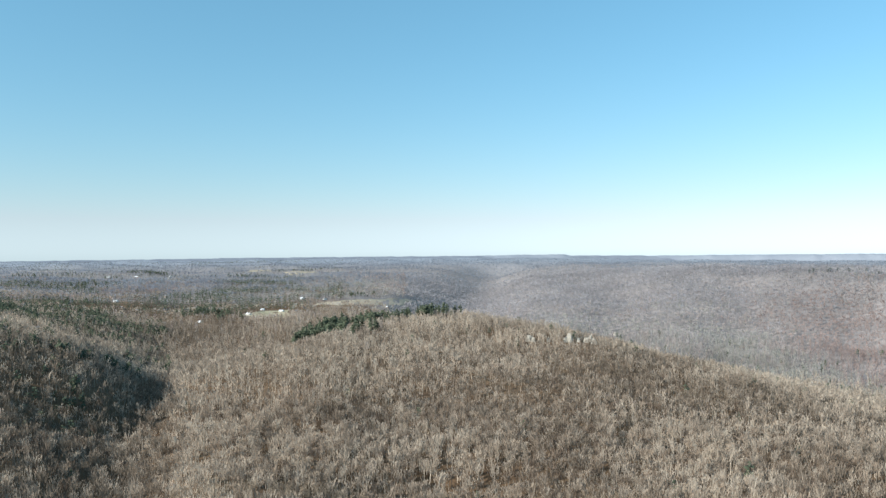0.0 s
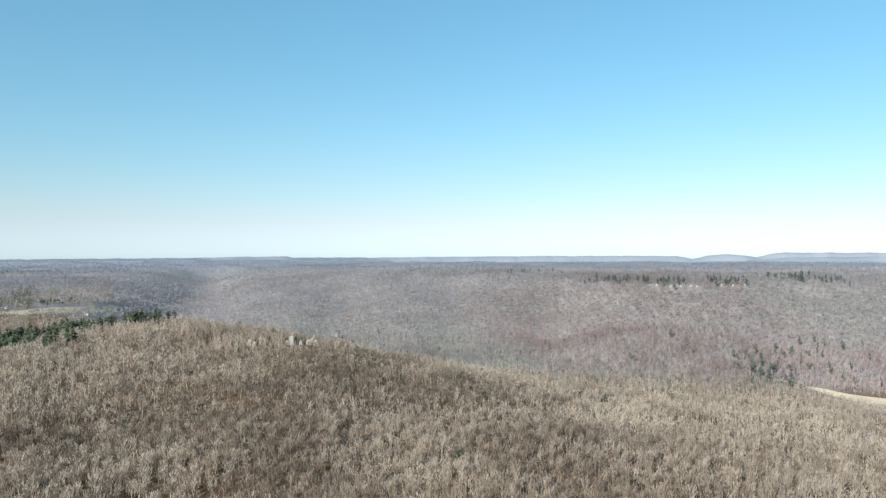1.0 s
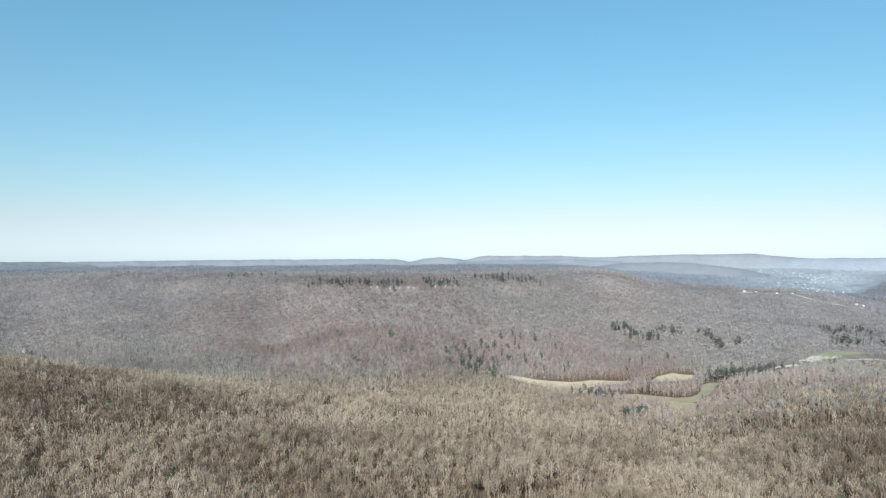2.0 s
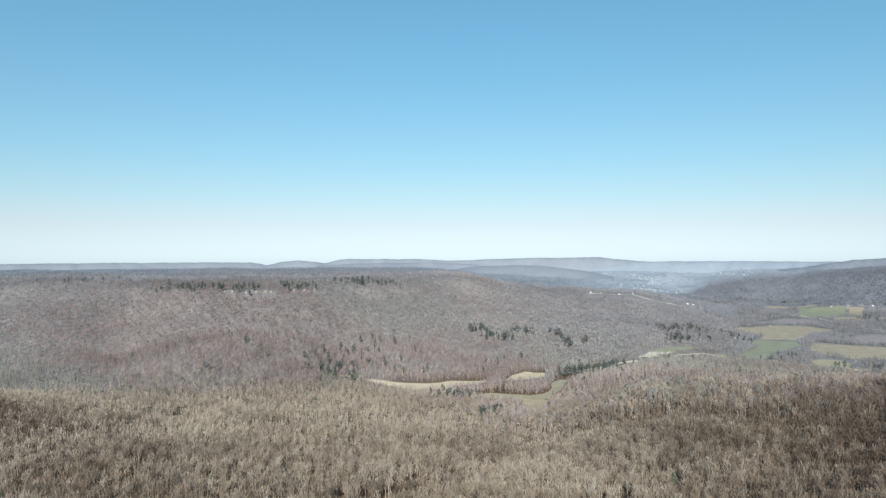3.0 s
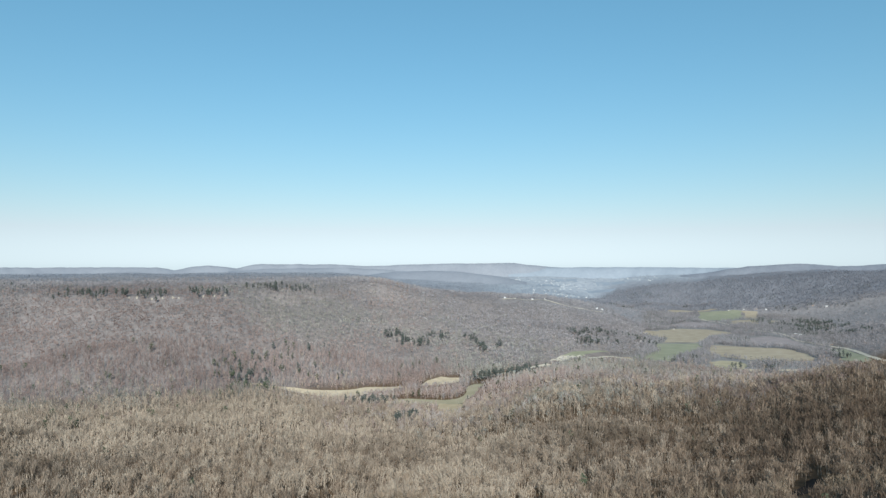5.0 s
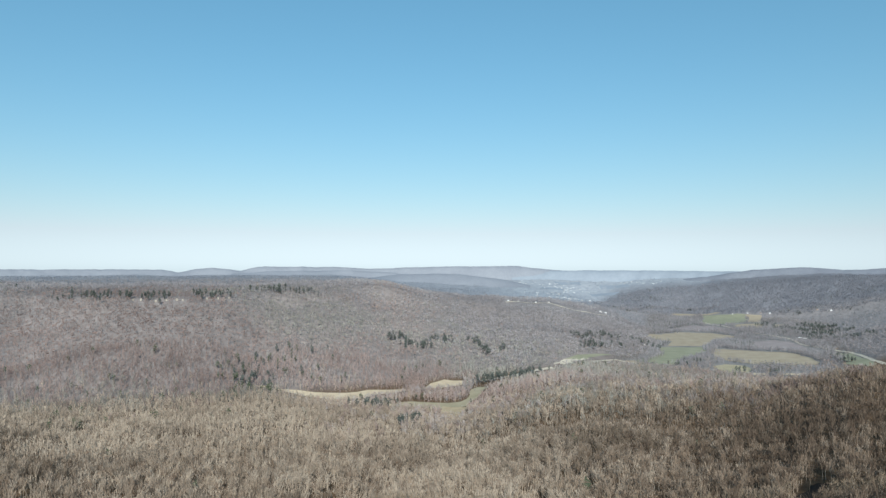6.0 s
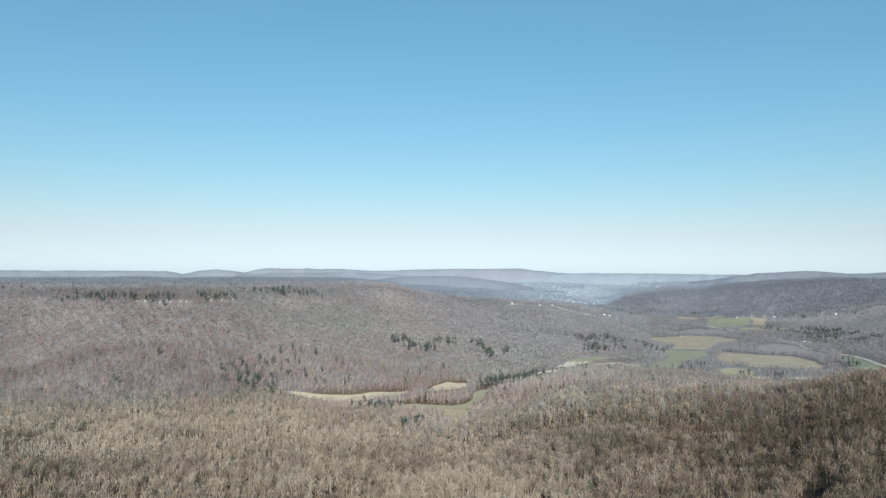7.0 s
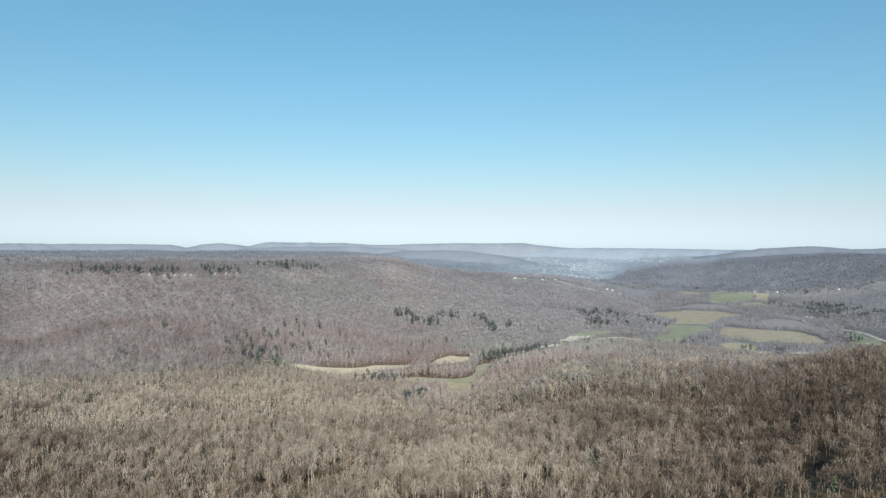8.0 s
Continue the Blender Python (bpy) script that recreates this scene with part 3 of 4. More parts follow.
def places(spacing, near, far, first, last):
    """Jittered places on the land between two distances and two bearings, clear of fields, roads and houses."""
    n = int(far / spacing) + 1
    gx, gy = np.meshgrid(np.arange(-n, n + 1) * spacing, np.arange(-n, n + 1) * spacing)
    r, b = np.hypot(gx, gy), np.degrees(np.arctan2(gx, gy))
    keep = (r > near) & (r < far) & (b > first) & (b < last)
    x, y = gx[keep], gy[keep]
    x, y = x + RNG.uniform(-0.5, 0.5, len(x)) * spacing, y + RNG.uniform(-0.5, 0.5, len(x)) * spacing
    keep = np.ones(len(x), bool)
    for poly in OUTLINES:
        cx, cy = sum(p[0] for p in poly) / len(poly), sum(p[1] for p in poly) / len(poly)
        d = math.hypot(cx, cy)
        for back in (0, 10, 20, 30, 40, 50, 60) if d < 700 else (0, 20, 45) if d < 1700 else (0, 20) if cx < 0 else (0, 20, 40) if d < 1990 else (0, 20, 40, 60):  # young growth stays low along the near edges
            moved = [(px - back * cx / d, py - back * cy / d) for px, py in poly]
            px, py = [p[0] for p in moved], [p[1] for p in moved]
            w = np.where((x > min(px)) & (x < max(px)) & (y > min(py)) & (y < max(py)))[0]
            keep[w] &= ~inside(moved, x[w], y[w]) | ((d < 700) & (RNG.random(len(w)) < 0.04))
    for px, py, size in ROCKS:
        d = math.hypot(px, py)
        for shift in (0, 9, 18, 27, 36, 45):
            keep &= (np.abs(x - px + shift * px / d) > 6.5) | (np.abs(y - py + shift * py / d) > 6.5)
    for px, py in LONE_PINES:
        d = math.hypot(px, py)
        for shift in (0, 9):
            keep &= (np.abs(x - px + shift * px / d) > 5) | (np.abs(y - py + shift * py / d) > 5)
    for hx, hy, *_ in HOUSES:
        # clear round each house and on its sunny front
        d = math.hypot(hx, hy)
        ux, uy = hx / d, hy / d
        along, across = (x - hx) * ux + (y - hy) * uy, (x - hx) * uy - (y - hy) * ux
        keep &= ~((along > (-125 if hx == -640 else -70 if d < 1400 or hx > 0 else -45)) & (along < 10) & (np.abs(across) < 11))
    return x[keep], y[keep]


def tones(x, y):
    n = 0.35 * value_noise(x, y, 300, 13) + 0.35 * value_noise(x, y, 110, 11) + 0.3 * value_noise(x, y, 34, 12)
    return np.clip(0.5 + 1.5 * (n - 0.5) + RNG.normal(0, 0.24, len(x)), 0.02, 0.98)


def evergreen_share(x, y):
    r, b = np.hypot(x, y), np.degrees(np.arctan2(x, y))
    patch = value_noise(x, y, 150, 21) * 0.6 + value_noise(x, y, 60, 22) * 0.4
    share = np.where(r > 1100, 0.01, 0.002)
    share = np.where((b < -8) & (r > 1480) & (r < 3600), np.clip((patch - 0.42) * 4, 0.04, 0.85), share)
    share = np.where((b < -8) & (r > 2400), np.clip((patch - 0.47) * 4.5, 0.03, 0.9), share)
    share = np.where((b > -6) & (b < 6) & (r > 2200) & (r < 4000), np.clip((patch - 0.4) * 2.5, 0.05, 0.6), share)
    share = np.where((r > 3850) & (np.abs(b - 72) < 8), np.clip((patch - 0.45) * 1.5, 0.03, 0.4), share)
    share = np.where((b > -21) & (b < -3) & (r < 1750), 0.002, share)
    share = np.where((b < np.interp(r, (640, 820, 1000), (-24.5, -26.5, -28.3))) & (r > 640) & (r < 1090), np.clip((patch - 0.32) * 1.3, 0.07, 0.4) * np.clip((r - 600) / 250, 0.3, 1), share)
    share = np.where((b < -21) & (r >= 1090) & (r < 1500), np.clip((patch - 0.58) * 3, 0.035, 0.4), share)
    share = np.where((b > 74) & (r > 1900) & (r < 4100), np.clip((patch - 0.56) * 1.8, 0, 0.5), share)
    share = np.where((b > 44) & (b < 50) & (r > 1450) & (r < 1720), np.clip((patch - 0.35) * 0.7, 0, 0.25), share)
    return np.where((b > -8) & (b <= 44) & (r > 2100), np.clip((patch - 0.6) * 0.8, 0.01, 0.25), share)


RNG = np.random.default_rng(7)
PLATEAU_HOUSES = [  # x, y, length, width
    (-464, 1701, 14, 9), (-468, 1850, 12, 9), (-402, 1713, 15, 9), (-405, 1785, 13, 8), (-393, 1991, 12, 9), (-327, 1970, 13, 9),
    (-153, 1922, 11, 8), (-95, 1992, 12, 8), (-879, 1918, 13, 9), (-805, 1787, 13, 9), (-767, 1789, 9, 7), (-631, 1615, 10, 8),
    (-616, 1631, 13, 9), (-552, 1617, 11, 8), (-826, 2125, 14, 9), (-640, 1120, 15, 9), (-1168, 2085, 15, 9), (-1362, 2904, 16, 10),
    (-1275, 2970, 16, 10), (-1209, 3169, 20, 10),
]
FARM_HOUSES = [  # the same, in the valley
    (2460, 565, 11, 8), (2371, 539, 9, 7), (2896, 530, 10, 8), (3890, 441, 11, 8), (3896, 61, 13, 9), (3866, 2, 12, 8),
    (2880, 100, 13, 9), (2868, 85, 10, 7), (2565, -12, 10, 8), (3895, 269, 11, 8), (3900, 372, 10, 8), (3905, 312, 12, 8),
]
HOUSES = PLATEAU_HOUSES + FARM_HOUSES
TOWN = ((67.7, 4640, 1.2, 40, 12), (69.3, 4600, 1.0, 50, 14), (71.2, 4530, 0.8, 60, 16), (71.4, 4450, 0.5, 40, 8), (69.9, 4180, 0.9, 60, 12), (70.6, 3980, 0.6, 60, 10), (71.7, 4000, 0.5, 70, 10), (76.1, 4690, 0.6, 30, 9), (78.0, 4600, 0.5, 40, 6), (73.0, 4150, 0.4, 90, 8))
for tb, tr, wide, deep, count in TOWN:  # clusters of the far town
    for _ in range(count):
        HOUSES.append((*at(tb + RNG.normal(0, wide), tr + RNG.normal(0, deep)), RNG.uniform(7, 16), RNG.uniform(4.5, 7)))
for hb in (66.7, 67.5, 68.9, 69.9, 73.9, 74.3, 74.9):
    HOUSES.append((*at(hb, 2795 + 25 * (hb - 68)), 10, 7))
LONE_TREES, LONE_PINES = [], []
ROCKS = ((145, 1205, 5.4), (150, 1203, 3.8), (176, 1202, 3.2), (205, 1197, 3.8), (211, 1196, 5.2), (226, 1199, 3.4), (240, 1202, 4.2), (246, 1201, 5.4), (252, 1198, 4.2), (419, 1751, 3.6), (1296, 1565, 2.6), (1337, 1533, 3.0), (1318, 1550, 2.2), (1279, 1602, 2.6), (1268, 1618, 2.0), (1348, 1522, 2.2), (1445, 1494, 2.8), (1420, 1510, 2.2), (1470, 1478, 2.0), (1432, 1502, 1.8))


def clump(x, y, n, across, deep):
    """Spots of a clump: across the line of sight and along it."""
    d = math.hypot(x, y)
    if x > 1150 and y > 1400:
        across, deep = across * 1.8, deep * 1.8
    for _ in range(int(n * (1.1 if -300 < x < 20 and y < 1620 else 1.5))):
        a, b = RNG.normal(0, across), RNG.normal(0, deep)
        LONE_PINES.append((x + a * y / d + b * x / d, y - a * x / d + b * y / d))


# clumps of pines: x, y, how many, spread across and along the line of sight
FAR_CREST_PINES = (  # along the crest of the far slope
    (1207, 1813, 6, 14, 14), (1212, 1732, 8, 13, 14), (1230, 1687, 7, 9, 14), (1256, 1653, 8, 10, 12), (1304, 1608, 9, 8, 12), (1320, 1565, 7, 10, 12),
    (1424, 1532, 8, 12, 12), (1454, 1515, 6, 10, 12), (1681, 1567, 6, 14, 12), (1692, 1528, 6, 14, 12), (1724, 1507, 6, 14, 12), (1735, 1470, 6, 14, 12),
    (1761, 1445, 6, 12, 12), (1137, 2155, 4, 26, 12), (1217, 2131, 4, 26, 12), (1301, 2021, 4, 26, 12), (5, 1512, 5, 12, 12),
)
SLOPE_PINES = (  # on the far slope and along the meadow
    (1650, 1054, 5, 10, 16), (1698, 1056, 4, 12, 16), (1663, 1007, 8, 12, 18), (1643, 951, 8, 9, 18), (1728, 963, 5, 14, 18), (1743, 936, 7, 12, 18),
    (1845, 898, 6, 12, 16), (1810, 855, 9, 8, 18), (1763, 824, 5, 8, 14), (1843, 808, 5, 14, 16),
)
MORE_SLOPE_PINES = (  # on the far slope and along the meadow
    (1438, 679, 7, 18, 9), (1477, 662, 8, 18, 9), (1522, 646, 8, 18, 9), (1579, 634, 7, 18, 9), (1625, 623, 5, 16, 9), (1100, 733, 6, 14, 6),
    (1072, 739, 6, 14, 6), (1130, 1068, 4, 26, 20), (1165, 1070, 5, 34, 40), (1200, 1119, 4, 34, 45), (1260, 1100, 4, 40, 50),
)
NEAR_PINES = (  # on the near hill
    (960, 576, 4, 5, 6), (919, 567, 4, 4, 5),
)
SHOULDER_PINES = (  # on the shoulder of the near hill
    (-261, 1275, 8, 5, 16), (-256, 1330, 10, 7, 18), (-251, 1400, 12, 9, 20), (-248, 1290, 9, 7, 16), (-223, 1273, 10, 8, 16), (-201, 1262, 9, 8, 16),
    (-177, 1240, 7, 8, 14), (-156, 1228, 6, 8, 14), (-131, 1250, 5, 9, 14), (-138, 1390, 7, 12, 14), (-120, 1410, 8, 14, 14),
)
BELT_PINES = (  # in the belt behind the near hill
    (-238, 1441, 12, 11, 20), (-218, 1478, 11, 12, 20), (-234, 1508, 8, 10, 18), (-218, 1561, 8, 10, 18), (-190, 1587, 7, 10, 18), (-185, 1530, 8, 14, 20),
    (-95, 1440, 9, 14, 14), (-70, 1465, 9, 14, 14), (-45, 1485, 8, 14, 14), (-20, 1500, 7, 14, 14),
)
PLATEAU_PINES = (  # round the plateau houses
    (-501, 1633, 9, 14, 20), (-591, 1745, 6, 14, 16), (-261, 2005, 5, 10, 10), (-234, 2045, 6, 10, 12), (-205, 2110, 4, 8, 12), (-594, 1834, 6, 10, 14),
    (-569, 1695, 8, 10, 14), (-545, 1724, 7, 10, 14), (-1278, 2244, 6, 40, 20), (-1212, 2221, 9, 40, 20), (-1060, 1727, 6, 25, 20), (-967, 1746, 8, 25, 20),
    (-879, 1635, 6, 20, 20), (-896, 1743, 8, 22, 20), (-1036, 1769, 6, 22, 20), (-606, 1727, 8, 16, 25), (-622, 1859, 8, 16, 25), (-589, 1871, 6, 16, 25),
    (-948, 2205, 4, 14, 14),
)
RAVINE_PINES = (  # over the ravine
    (-805, 1518, 8, 30, 14), (-731, 1290, 7, 26, 14), (-433, 935, 8, 14, 8), (-452, 850, 5, 12, 10), (-450, 900, 6, 10, 10),
)
FAR_PLATEAU_PINES = (  # far out on the plateau
    (-835, 2898, 9, 22, 14), (-797, 2886, 9, 22, 14), (-760, 2874, 9, 22, 14), (-715, 2900, 8, 20, 14), (-1356, 3150, 10, 24, 16), (-1316, 3205, 12, 24, 16),
    (-1267, 3208, 9, 22, 16), (-1220, 2323, 8, 26, 20), (-1157, 2306, 9, 26, 20), (-1100, 2330, 6, 22, 20), (-604, 3404, 6, 26, 12),
)
MORE_FAR_PLATEAU_PINES = (  # far out on the plateau
    (-655, 3260, 6, 26, 12), (-908, 3654, 6, 30, 12), (-1579, 2661, 9, 50, 20), (-1615, 2797, 8, 50, 20), (-1573, 3016, 8, 50, 25), (-1394, 3272, 14, 60, 30),
    (-1303, 3240, 12, 50, 30), (-1206, 2384, 9, 40, 20), (-1234, 2604, 12, 45, 25), (-1283, 2754, 9, 45, 25), (-855, 2944, 8, 50, 25),
)
VALLEY_PINES = (  # in the farm valley
    (2136, 688, 9, 24, 14), (2034, 639, 8, 20, 14), (2088, 607, 9, 20, 14), (2180, 570, 7, 20, 14), (2164, 679, 8, 20, 14), (2248, 658, 9, 20, 14),
    (2302, 626, 9, 20, 14), (2397, 595, 8, 20, 14), (2365, 531, 5, 14, 12), (2304, 482, 5, 14, 12), (1937, 361, 3, 16, 8), (2020, 347, 3, 18, 8),
    (1898, 197, 2, 14, 8), (1909, 133, 2, 16, 8), (2190, -36, 6, 10, 12), (2298, -23, 5, 10, 12),
)
FAR_VALLEY_PINES = (  # at the far end of the valley
    (3369, 246, 7, 26, 14), (3237, 172, 8, 30, 14), (3909, 63, 6, 26, 12), (3852, -59, 6, 26, 12), (4041, 267, 5, 26, 12), (3911, 207, 5, 24, 12),
    (3467, 94, 6, 24, 12), (3302, 48, 6, 24, 12), (3700, 940, 6, 30, 12), (3900, 840, 6, 30, 12), (3980, 690, 6, 30, 12), (3367, 74, 14, 40, 20),
)
MORE_FAR_VALLEY_PINES = (  # at the far end of the valley
    (2981, 85, 14, 26, 18), (2982, 29, 16, 26, 20), (3340, 12, 14, 40, 20), (3498, 256, 12, 14, 40), (3163, 50, 14, 36, 24), (2858, -75, 10, 26, 18),
    (3868, 134, 8, 30, 14), (3200, 107, 9, 30, 20), (3068, 25, 10, 34, 20), (3167, -71, 10, 34, 20), (2836, 41, 8, 26, 16), (2821, -80, 9, 30, 16),
)
PINE_CLUMPS = FAR_CREST_PINES + SLOPE_PINES + MORE_SLOPE_PINES + NEAR_PINES + SHOULDER_PINES + BELT_PINES + PLATEAU_PINES + RAVINE_PINES + FAR_PLATEAU_PINES + MORE_FAR_PLATEAU_PINES + VALLEY_PINES + FAR_VALLEY_PINES + MORE_FAR_VALLEY_PINES
for cx, cy, n, across, deep in sorted(PINE_CLUMPS, key=lambda c: not (-300 < c[0] < 20 and 1200 < c[1] < 1620)):
    clump(cx, cy, n, across, deep)


def plant():
    near_bare = [bare_template(62, 8, 0.52, 3) for _ in range(12)]
    mid_bare = [bare_template(24, 5, 0.80, 3, 1.1) for _ in range(10)]
    slope_bare = [bare_template(12, 3, 1.1, 0, 1.25, 4.0) for _ in range(10)]
    valley_bare = [bare_template(11, 2, 1.3, 0, 1.25, 2.6) for _ in range(8)]
    far_bare = [bare_template(7, 0, 1.9, 0, 1.3) for _ in range(8)]
    dots = [bare_template(4, 0, 3.0, 0, 1.4) for _ in range(6)]
    pines = [pine_template(7, 4) for _ in range(5)]
    far_pines = [pine_template(3, 3) for _ in range(5)]
    zones = [
        (7.0, 505, 800, -36, 98, near_bare, pines, 1.0),
        (7.6, 800, 1250, -36, 98, mid_bare, pines, 1.0),
        (7.2, 1250, 1750, -36, 98, slope_bare, pines, 1.0),
        (9.6, 1750, 3000, -36, 98, far_bare, far_pines, 1.0),
        (17, 3000, 4900, -36, 98, dots, far_pines, 0.9),
        (9.2, 1800, 4050, 71, 97, valley_bare, far_pines, 1.0),
        (10.5, 3860, 4420, 73, 97, dots, far_pines, 0.9),
        (15.0, 60, 505, -36, 98, slope_bare, pines, 1.0),
        (30.0, 60, 2600, -180, -36, far_bare, far_pines, 1.3),
        (30.0, 60, 2600, 98, 180, far_bare, far_pines, 1.3),
    ]
    for n, (spacing, near, far, first, last, bare, evergreen, size) in enumerate(zones):
        x, y = places(spacing, near, far, first, last)
        thin = np.clip(0.86 + 0.7 * (value_noise(x, y, 26, 31) - 0.5) + 0.3 * (value_noise(x, y, 80, 32) - 0.5), 0.4, 1)
        town = (np.hypot(x, y) > plain_from(np.degrees(np.arctan2(x, y)))) & (np.abs(np.degrees(np.arctan2(x, y)) - 73.5) < 8.5)
        low = (ground_height(x, y) < 3) & (np.hypot(x, y) > 1800)
        floor_only = n == 5
        thin = np.where((np.degrees(np.arctan2(x, y)) < 3) & (np.hypot(x, y) > 4650), 0, thin)
        keep = RNG.random(len(x)) < np.where(low != floor_only, 0, 1) * np.where(town, 0.3, np.where(low, 0.9, thin))
        x, y = x[keep], y[keep]
        green = RNG.random(len(x)) < evergreen_share(x, y)
        if n == 0:
            r = np.hypot(x, y)
            order = np.argsort(np.where(green, 1e9, np.abs(r - 552)))[:300]
            LONE_TREES.extend(zip(x[order], y[order]))
            gone = np.zeros(len(x), bool)
            gone[order] = True
            x, y, green = x[~gone], y[~gone], green[~gone]
        gx, gy = x[green], y[green]
        x, y = x[~green], y[~green]
        r = np.hypot(x, y)
        shrink = size * np.clip(1 - (r - 3900) / 2200, 0.55, 1) * np.where((ground_height(x, y) < 3) & (r > 1800), 0.85, 1)
        tall = shrink * RNG.uniform(0.66, 1.2, len(x)) * {3: 0.85, 4: 0.6, 6: 0.6}.get(n, 1)
        broad = shrink * RNG.uniform(0.8, 1.25, len(x)) * (1.25 if n == 3 else 1.6 if n == 4 else 2.3 if n == 6 else 1.2 if n < 2 else 1)
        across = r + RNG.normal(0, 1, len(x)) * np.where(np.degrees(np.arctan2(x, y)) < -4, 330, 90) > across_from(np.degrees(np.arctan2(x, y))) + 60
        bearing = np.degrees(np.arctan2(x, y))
        # haze is painted by choosing bluer or greyer twigs farther out
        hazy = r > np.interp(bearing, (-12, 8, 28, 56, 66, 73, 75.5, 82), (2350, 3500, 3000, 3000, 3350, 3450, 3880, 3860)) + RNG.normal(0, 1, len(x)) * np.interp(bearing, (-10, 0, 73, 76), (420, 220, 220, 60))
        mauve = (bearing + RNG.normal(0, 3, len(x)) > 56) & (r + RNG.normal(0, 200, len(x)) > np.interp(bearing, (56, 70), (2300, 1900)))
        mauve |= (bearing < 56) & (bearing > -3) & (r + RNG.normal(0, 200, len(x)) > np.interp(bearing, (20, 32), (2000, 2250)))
        oaks = np.clip((bearing - 68) / 22, 0, 1) * np.clip((1400 - r) / 400, 0, 1)  # right slope: russet trees, toned darker to stand for its shade
        # the far mountain's left flank is toned paler to imitate haze
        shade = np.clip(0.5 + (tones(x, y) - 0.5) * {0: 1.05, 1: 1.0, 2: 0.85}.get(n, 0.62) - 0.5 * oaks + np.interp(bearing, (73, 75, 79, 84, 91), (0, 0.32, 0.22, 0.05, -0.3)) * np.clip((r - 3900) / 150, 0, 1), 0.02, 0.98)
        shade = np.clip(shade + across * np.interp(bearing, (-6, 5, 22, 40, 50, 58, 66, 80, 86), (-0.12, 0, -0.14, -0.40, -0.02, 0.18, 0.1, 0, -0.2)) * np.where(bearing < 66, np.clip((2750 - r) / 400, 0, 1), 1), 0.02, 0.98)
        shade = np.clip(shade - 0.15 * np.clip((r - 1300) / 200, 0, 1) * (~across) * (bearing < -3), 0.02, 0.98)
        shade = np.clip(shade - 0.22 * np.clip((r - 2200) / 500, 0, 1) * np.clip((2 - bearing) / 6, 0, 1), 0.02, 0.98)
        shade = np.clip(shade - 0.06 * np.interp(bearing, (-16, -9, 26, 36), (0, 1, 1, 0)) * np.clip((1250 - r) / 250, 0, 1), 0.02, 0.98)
        ravine = (bearing + RNG.normal(0, 0.6, len(x)) < -21) & (r < 1000)  # the ravine's shade and its sunlit trunks are put into the tone
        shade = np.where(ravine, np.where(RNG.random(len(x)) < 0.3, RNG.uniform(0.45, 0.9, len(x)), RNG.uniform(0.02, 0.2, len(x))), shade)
        patchy = value_noise(x, y, 70, 51) + 0.6 * value_noise(x, y, 24, 52)
        valley_lift = np.interp(bearing, (34, 44, 70, 90), (0, 1, 1, 0.5)) * np.clip((r - 700) / 400, 0, 1)  # valley haze put into the tone, paler with distance
        shade = np.clip(shade + 0.26 * valley_lift * ~across, 0.02, 0.98)
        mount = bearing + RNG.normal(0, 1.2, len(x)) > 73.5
        # past 850 m more and more near trees take the hazed twigs
        near_haze = ~across & (RNG.random(len(x)) < np.interp(bearing, (50, 60), (0, 0.9)) * np.clip((r - 850) / 500, 0, 1))
        stands = 0.7 * value_noise(x, y, 310, 61) + 0.3 * value_noise(x, y, 90, 62) + RNG.normal(0, 0.13, len(x))
        even = np.clip((40 - bearing) / 10, 0, 1)
        plum, sage = stands > 0.56 + 0.1 * near_haze + 0.06 * even - 0.22 * np.interp(bearing, (20, 30, 42, 50), (0, 1, 1, 0)), stands < 0.4 - 0.1 * even
        shade = np.where(near_haze, shade - 0.16 * np.clip((bearing - 68) / 10, 0, 1), shade)
        russet = RNG.random(len(x)) < np.clip(0.34 * np.interp(bearing, (-21, -14, 16, 30), (0, 1, 1, 0)) + 0.8 * oaks + np.clip((900 - r) / 300, 0, 1) * np.clip((patchy - 0.8) * 2.0, 0, 0.6) * np.interp(bearing, (50, 62), (1, 0.4)) + 0.3 * np.clip((640 - r) / 120, 0, 1) * np.clip((bearing - 5) / 20, 0, 1) + 0.4 * np.clip((980 - r) / 300, 0, 1) * np.interp(bearing, (15, 30, 46, 58), (0, 1, 1, 0.25)) * (1 - 0.6 * valley_lift), 0, 0.85)
        for choice, pair, text in ((~across & ~russet & ~near_haze, (BARK, TWIG), "leafless grey-brown hardwood forest on the near hillsides"), (~across & russet & ~near_haze, (BARK, OAK_TWIG), "russet-brown winter oaks on the near hillsides"), ((across | near_haze) & ~hazy & ~mauve & ~plum & ~sage, (FAR_TWIG, FAR_TWIG), "leafless mauve-grey hardwood forest on far slopes"), ((across | near_haze) & ~hazy & ~mauve & plum, (PLUM_TWIG, PLUM_TWIG), "leafless plum-brown hardwood stands on far slopes"), ((across | near_haze) & ~hazy & ~mauve & sage & ~plum, (SAGE_TWIG, SAGE_TWIG), "leafless grey-green hardwood stands on far slopes"), (across & ~hazy & mauve, (MAUVE_TWIG, MAUVE_TWIG), "hazy grey bare woods round the farm valley"), (across & hazy & ~mount, (BLUE_TWIG, BLUE_TWIG), "blue-grey bare forest on the horizon"), (across & hazy & mount, (MOUNT_TWIG, MOUNT_TWIG), "dark blue-grey woods on a far mountain")):
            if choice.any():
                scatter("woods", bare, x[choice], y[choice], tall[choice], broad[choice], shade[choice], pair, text)
